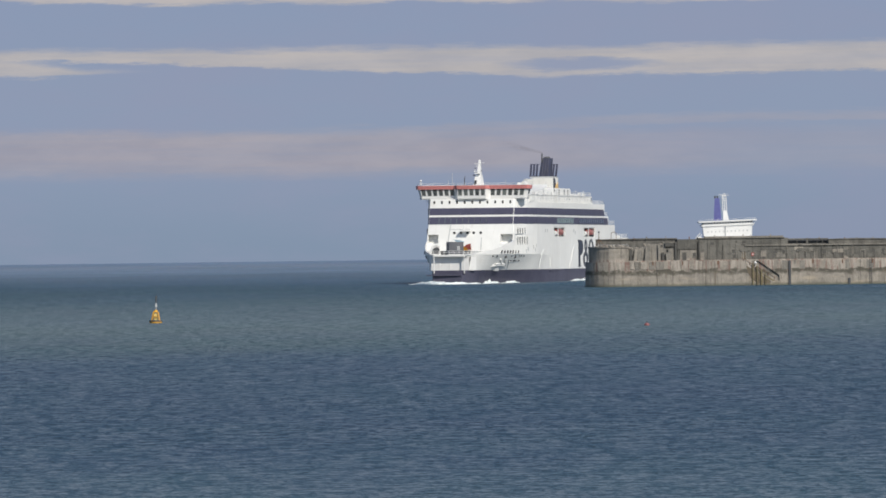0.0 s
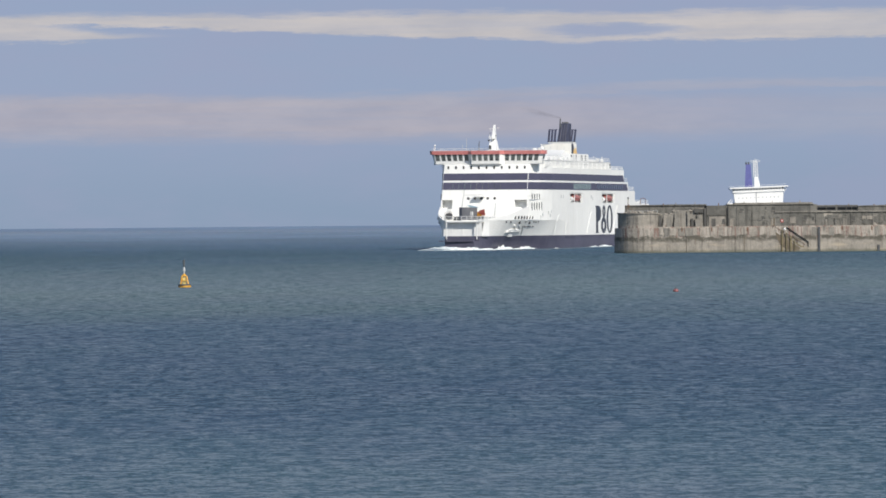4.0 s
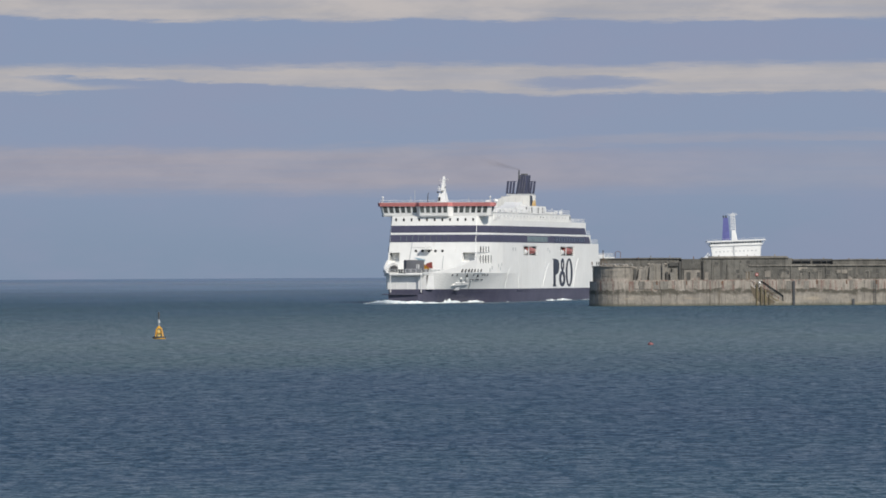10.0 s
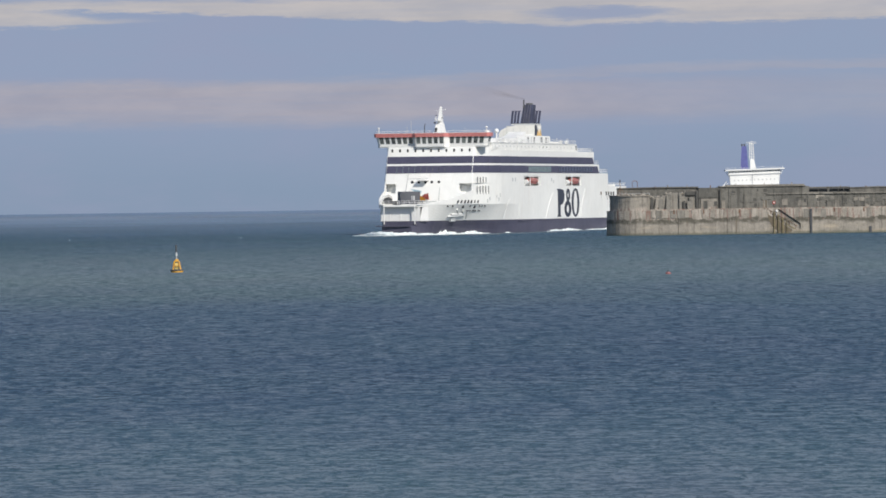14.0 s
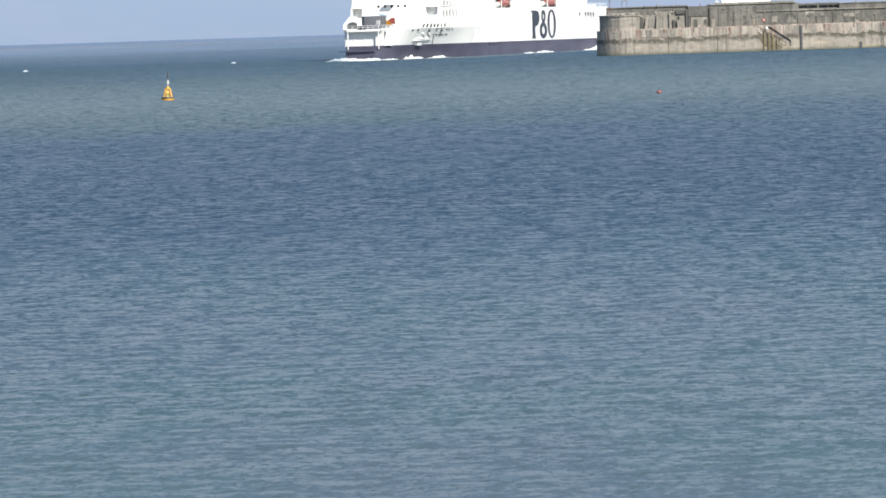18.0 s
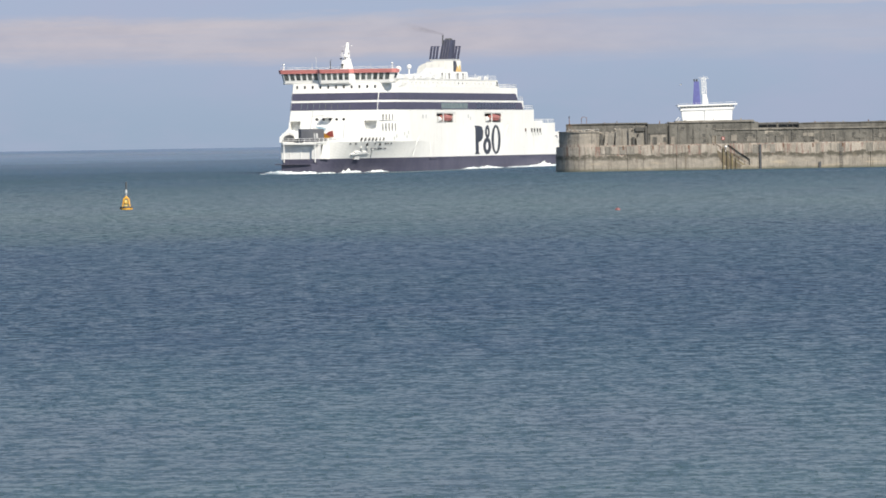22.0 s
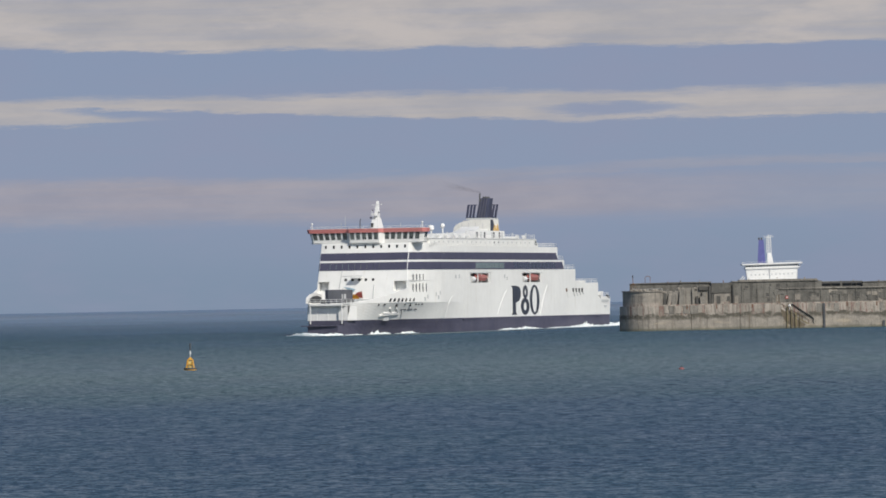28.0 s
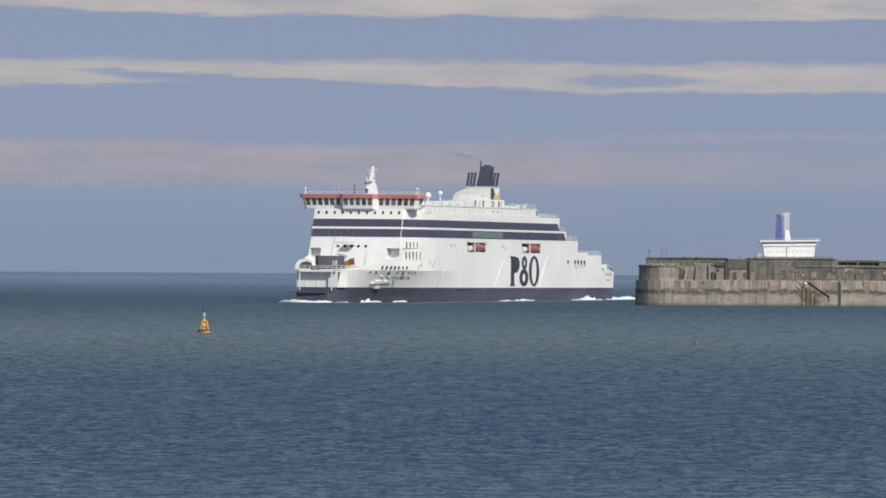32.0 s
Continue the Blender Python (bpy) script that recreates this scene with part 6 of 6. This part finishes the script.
for s_ in (1, -1):
    foam_ridge("foam_apron", side_line(112, 64, 0.9, 1.4, 1.0, s_, 30), 0.5, 0.2, bow_wave)
for pts_, w_, h_ in (([(112.0, 5.6, 0.7), (114.5, 4.2, 0.9), (116.5, 1.5, 0.8), (116.5, -1.5, 1.0), (115.0, -4.5, 1.1), (112.0, -7.5, 0.9), (109.0, -10.0, 0.5), (106.5, -12.5, 0.25), (104.0, -15.0, 0.06)], 0.7, 1.15),
                    ([(119.0, 3.0, 0.2), (120.5, 0.0, 0.7), (119.5, -4.0, 0.8), (116.5, -8.0, 0.6), (113.5, -11.0, 0.25), (111.5, -13.0, 0.08)], 0.8, 0.35)):
    foam_ridge("crest", pts_, w_, h_, bow_wave, 0.55)
stern_wave = tagged(new("stern_wave"), "white wake foam along the ferry's after body", "foam")
for s_ in (1, -1):
    for x0, x1, o0, o1, pk, w, hh in ((8, -12, 0.4, 0.7, 0.8, 0.6, 0.6), (-8, -26, 0.6, 1.0, 1.0, 0.7, 0.75), (-22, -34, 0.7, 0.4, 0.6, 0.5, 0.4), (-38, -58, 0.4, 0.8, 0.7, 0.5, 0.45), (-56, -72, 0.6, 1.2, 0.9, 0.5, 0.5), (-76, -86, 0.6, 1.4, 1.0, 0.5, 0.4), (-90, -104, 1.4, 2.6, 0.9, 0.6, 0.7), (-60, -104, 2.6, 4.4, 0.5, 0.4, 0.3)):
        foam_ridge("crest", side_line(x0, x1, o0, o1, pk, s_), w, hh, stern_wave)
for s_ in (1, -1):
    foam_ridge("foam_apron", side_line(-50, -104, 0.8, 3.0, 1.0, s_, 30), 1.5, 0.4, stern_wave)
for pts, w, hh in (([(-100, 16.6, 0.6), (-106, 17.2, 1.3), (-114, 17.6, 1.2), (-128, 17.4, 0.9), (-146, 17.0, 0.7), (-170, 16.5, 0.3)], 1.4, 1.0),
                   ([(-105, 10, 0.5), (-110, 11, 1.3), (-122, 12, 1.0), (-140, 12, 0.8), (-170, 12, 0.4)], 1.8, 0.9),
                   ([(-105, 2, 0.6), (-112, 1, 1.3), (-130, 0, 1.0), (-160, 0, 0.6)], 2.4, 0.7),
                   ([(-105, -8, 0.6), (-116, -9, 1.2), (-134, -10, 0.9), (-160, -10, 0.5)], 2.0, 0.8)):
    foam_ridge("wake_crest", pts, w, hh, stern_wave)


# the breaking wave thrown up at the port quarter
splash = tagged(new("quarter_wave"), "breaking white wave beside the ferry's quarter", "foam")
for k in range(9):
    x = -62 - 4.2 * k
    pk = (0.5, 1.1, 1.6, 1.9, 1.5, 1.1, 0.9, 0.8, 0.7)[k]
    foam_ridge("spray", [(x + 3.2, 16.4, 0.3), (x + 1.2, 16.9, 1.0), (x - 1.0, 17.4, 0.9), (x - 3.4, 17.9, 0.2)], 0.9, pk * 1.25, splash)


# ---- exhaust smoke and far whitecaps ----
def smoke_material():
    m, t, out = material("thin_brown_smoke")
    tr = t.nodes.new("ShaderNodeBsdfTransparent")
    df = node(t, "ShaderNodeBsdfDiffuse", Roughness=1.0)
    df.inputs["Color"].default_value = (0.10, 0.085, 0.075, 1)
    mx = t.nodes.new("ShaderNodeMixShader")
    sep = t.nodes.new("ShaderNodeSeparateXYZ")
    t.links.new(coords(t), sep.inputs[0])
    run = math_node(t, "MULTIPLY", sep.outputs[0], -1.0)
    v = math_node(t, "DIVIDE", math_node(t, "SUBTRACT", sep.outputs[2], math_node(t, "MULTIPLY_ADD", run, 0.24, 0.2)), math_node(t, "MULTIPLY_ADD", run, 0.10, 0.35))
    core = math_node(t, "SUBTRACT", 1.0, math_node(t, "MULTIPLY", v, v), clamp=True)
    thin = math_node(t, "SUBTRACT", 1.0, ramp(t, run, 1.0, 13.5))
    n = ramp(t, noise_tex(t, coords(t, (0.5, 1, 1.0)), 0.7, 5, 0.65), 0.30, 0.70)
    dense = math_node(t, "MULTIPLY", math_node(t, "MULTIPLY", core, thin), math_node(t, "MULTIPLY_ADD", n, 0.17, 0.03))
    t.links.new(dense, mx.inputs[0])
    t.links.new(tr.outputs[0], mx.inputs[1])
    t.links.new(df.outputs[0], mx.inputs[2])
    t.links.new(mx.outputs[0], out.inputs[0])
    return m


SMOKE = smoke_material()
smoke = tagged(new("exhaust_smoke"), "thin brown exhaust smoke drifting from the ferry's funnel", "smoke")
bm = B()
rings = []
for k in range(15):
    d = 14.0 * k / 14 - 0.2
    r = 0.35 + 0.10 * d
    rings.append([bm.verts.new((-d, r * math.cos(q), 0.2 + 0.24 * d + r * math.sin(q))) for q in np.linspace(0, 2 * math.pi, 15)[:-1]])
for p_, q_ in zip(rings[:-1], rings[1:]):
    for k in range(14):
        bm.faces.new((p_[k], p_[(k + 1) % 14], q_[(k + 1) % 14], q_[k])).smooth = True
part("plume", bm, SMOKE, smoke).visible_shadow = False

whitecaps = []
for x, y, tp in ((-94.5, 1715, 13.0), (-47.5, 1715, 13.2), (-103.0, 1705, 18.0), (-48.0, 1780, 18.2), (-108.0, 1690, 6.0)):
    cap = tagged(new("whitecap"), "small breaking white wave crest on the far sea", "foam", "far whitecaps")
    foam_ridge("crest", [(-0.9, 0.0, 0.15), (-0.4, 0.1, 0.9), (0.2, 0.0, 1.0), (0.7, -0.1, 0.6), (1.1, -0.2, 0.1)], 0.25, 0.36, cap)
    whitecaps.append((cap, x, y, tp))


# ---- a gull over the far water ----
gull = tagged(new("gull"), "small white gull gliding over the sea", "bird")
bm = B()
ball(bm, (0, 0, 0), 0.13, 1.0, 8)
for v in bm.verts:
    v.co.x *= 2.0
part("body", bm, WHITE_CLEAN, gull)
for s_ in (1, -1):
    bm = B()
    vs_ = [bm.verts.new(c) for c in ((0.1, s_ * 0.08, 0.05), (-0.12, s_ * 0.08, 0.05), (-0.10, s_ * 0.35, 0.22), (0.10, s_ * 0.35, 0.22), (-0.14, s_ * 0.68, 0.12), (0.0, s_ * 0.68, 0.12))]
    bm.faces.new((vs_[0], vs_[1], vs_[2], vs_[3]))
    bm.faces.new((vs_[3], vs_[2], vs_[4], vs_[5]))
    bmesh.ops.solidify(bm, geom=bm.faces[:], thickness=0.03)
    part("wing", bm, WHITE_CLEAN, gull)


# ---- what moves ----
def ship_pose(x, y, a, z=0.0):
    return pose(x, y, z - 0.1, -0.17, -0.13, -90.0 - a)


def motions():
    track = [(0.0, 39.51, 1883.4, 12.47), (2.0, 37.44, 1877.5, 12.64), (4.0, 35.60, 1870.5, 12.97), (6.0, 33.77, 1862.4, 13.40), (8.0, 31.50, 1852.8, 13.87), (10.0, 29.51, 1842.3, 14.43), (12.0, 27.39, 1832.8, 15.08), (14.0, 25.34, 1824.7, 15.71), (16.0, 22.90, 1817.0, 16.49), (18.0, 20.46, 1809.1, 16.93), (20.0, 18.02, 1800.7, 17.16), (22.0, 15.37, 1791.2, 17.52), (24.0, 12.70, 1780.1, 17.79), (26.0, 9.91, 1767.2, 17.96), (28.0, 7.16, 1752.9, 18.21), (30.0, 4.28, 1736.9, 18.47), (32.0, 1.72, 1718.3, 18.68)]
    walk(ferry, [(t, ship_pose(x, y, a)) for t, x, y, a in track])
    surge = [(0.0, -0.1), (4.0, -0.05), (7.0, 0.15), (10.0, -0.05), (13.0, 0.15), (17.0, -0.25), (22.0, -0.1), (25.0, 0.0), (28.0, -0.2), (32.0, -0.25)]
    walk(bow_wave, [(t, pose(x, y, interp(t, surge) + 0.06 * math.sin(t * 1.9), 0, 0, -90.0 - a)) for t, x, y, a in track])
    walk(stern_wave, [(t, pose(x, y, 0.12 * math.sin(t * 0.9 + 1), 0, 0, -90.0 - a)) for t, x, y, a in track])
    path_x, path_y, path_a = ([(row[0], row[k]) for row in track] for k in (1, 2, 3))
    swell = lambda t: -1.1 + 1.1 * math.exp(-((t - 24.8) / 1.9) ** 2) + 0.9 * math.exp(-((t - 20.0) / 1.1) ** 2) + 0.08 * math.sin(t * 1.7)
    walk(splash, [(t, pose(interp(t, path_x), interp(t, path_y), swell(t), 0, 0, -90.0 - interp(t, path_a))) for t in np.arange(0.0, 32.01, 0.5)])
    walk(smoke, [(t, Matrix.Translation((ship_pose(x, y, a) @ pose(-21.2, 1.9, 39.1)).translation)) for t, x, y, a in track])
    for cap, x, y, tp in whitecaps:
        walk(cap, [(0.5 * k, pose(x - 0.03 * k, y, -0.45 + 0.5 * math.exp(-((0.5 * k - tp) / 1.3) ** 2))) for k in range(65)])
    walk(far_ferry, [(0.0, pose(165.7, 3064, 0.4, 0, -1.9, -2.9)), (9.0, pose(166.0, 3034, 0.4, 0, -2.0, -2.9)), (13.0, pose(165.9, 3020, 0.2, 0, -1.6, -2.9)), (23.0, pose(165.2, 2975, 0.2, 0, -1.1, -2.9)), (32.0, pose(163.6, 2935, 0.2, 0, -0.9, -2.9))])
    buoy_heave = lambda t: 0.06 * math.sin(t * 1.8) - 0.30 * math.exp(-((t - 29.0) / 0.8) ** 2) - 0.25 * math.exp(-((t - 23.0) / 0.6) ** 2)
    walk(buoy, [(0.5 * k, pose(-36.0, 940, buoy_heave(0.5 * k), 1.5 * math.sin(k * 0.7), 2.0 * math.sin(k * 0.55 + 1), 0)) for k in range(65)])
    walk(red_float, [(0.5 * k, pose(34.2, 840, 0.06 * math.sin(k * 1.1), 3 * math.sin(k * 0.8), 0, 0)) for k in range(65)])
    walk(gull, [(0.0, pose(420, 1500, 30, 0, 0, 180)), (20.0, pose(105, 1500, 22, 0, 0, 180)), (22.0, pose(76.8, 1500, 21.2, 0, 10, 180)), (23.0, pose(62.7, 1500, 19.8, 0, 5, 180)), (23.6, pose(54, 1500, 24, 0, 20, 180)), (25.0, pose(35, 1500, 90, 0, 40, 180)), (32.0, pose(-150, 1500, 260, 0, 20, 180))])
    walk(water, [(0.0, pose(4.0, 9.0, 0)), (32.0, pose(-4.0, -9.0, 0))])


motions()
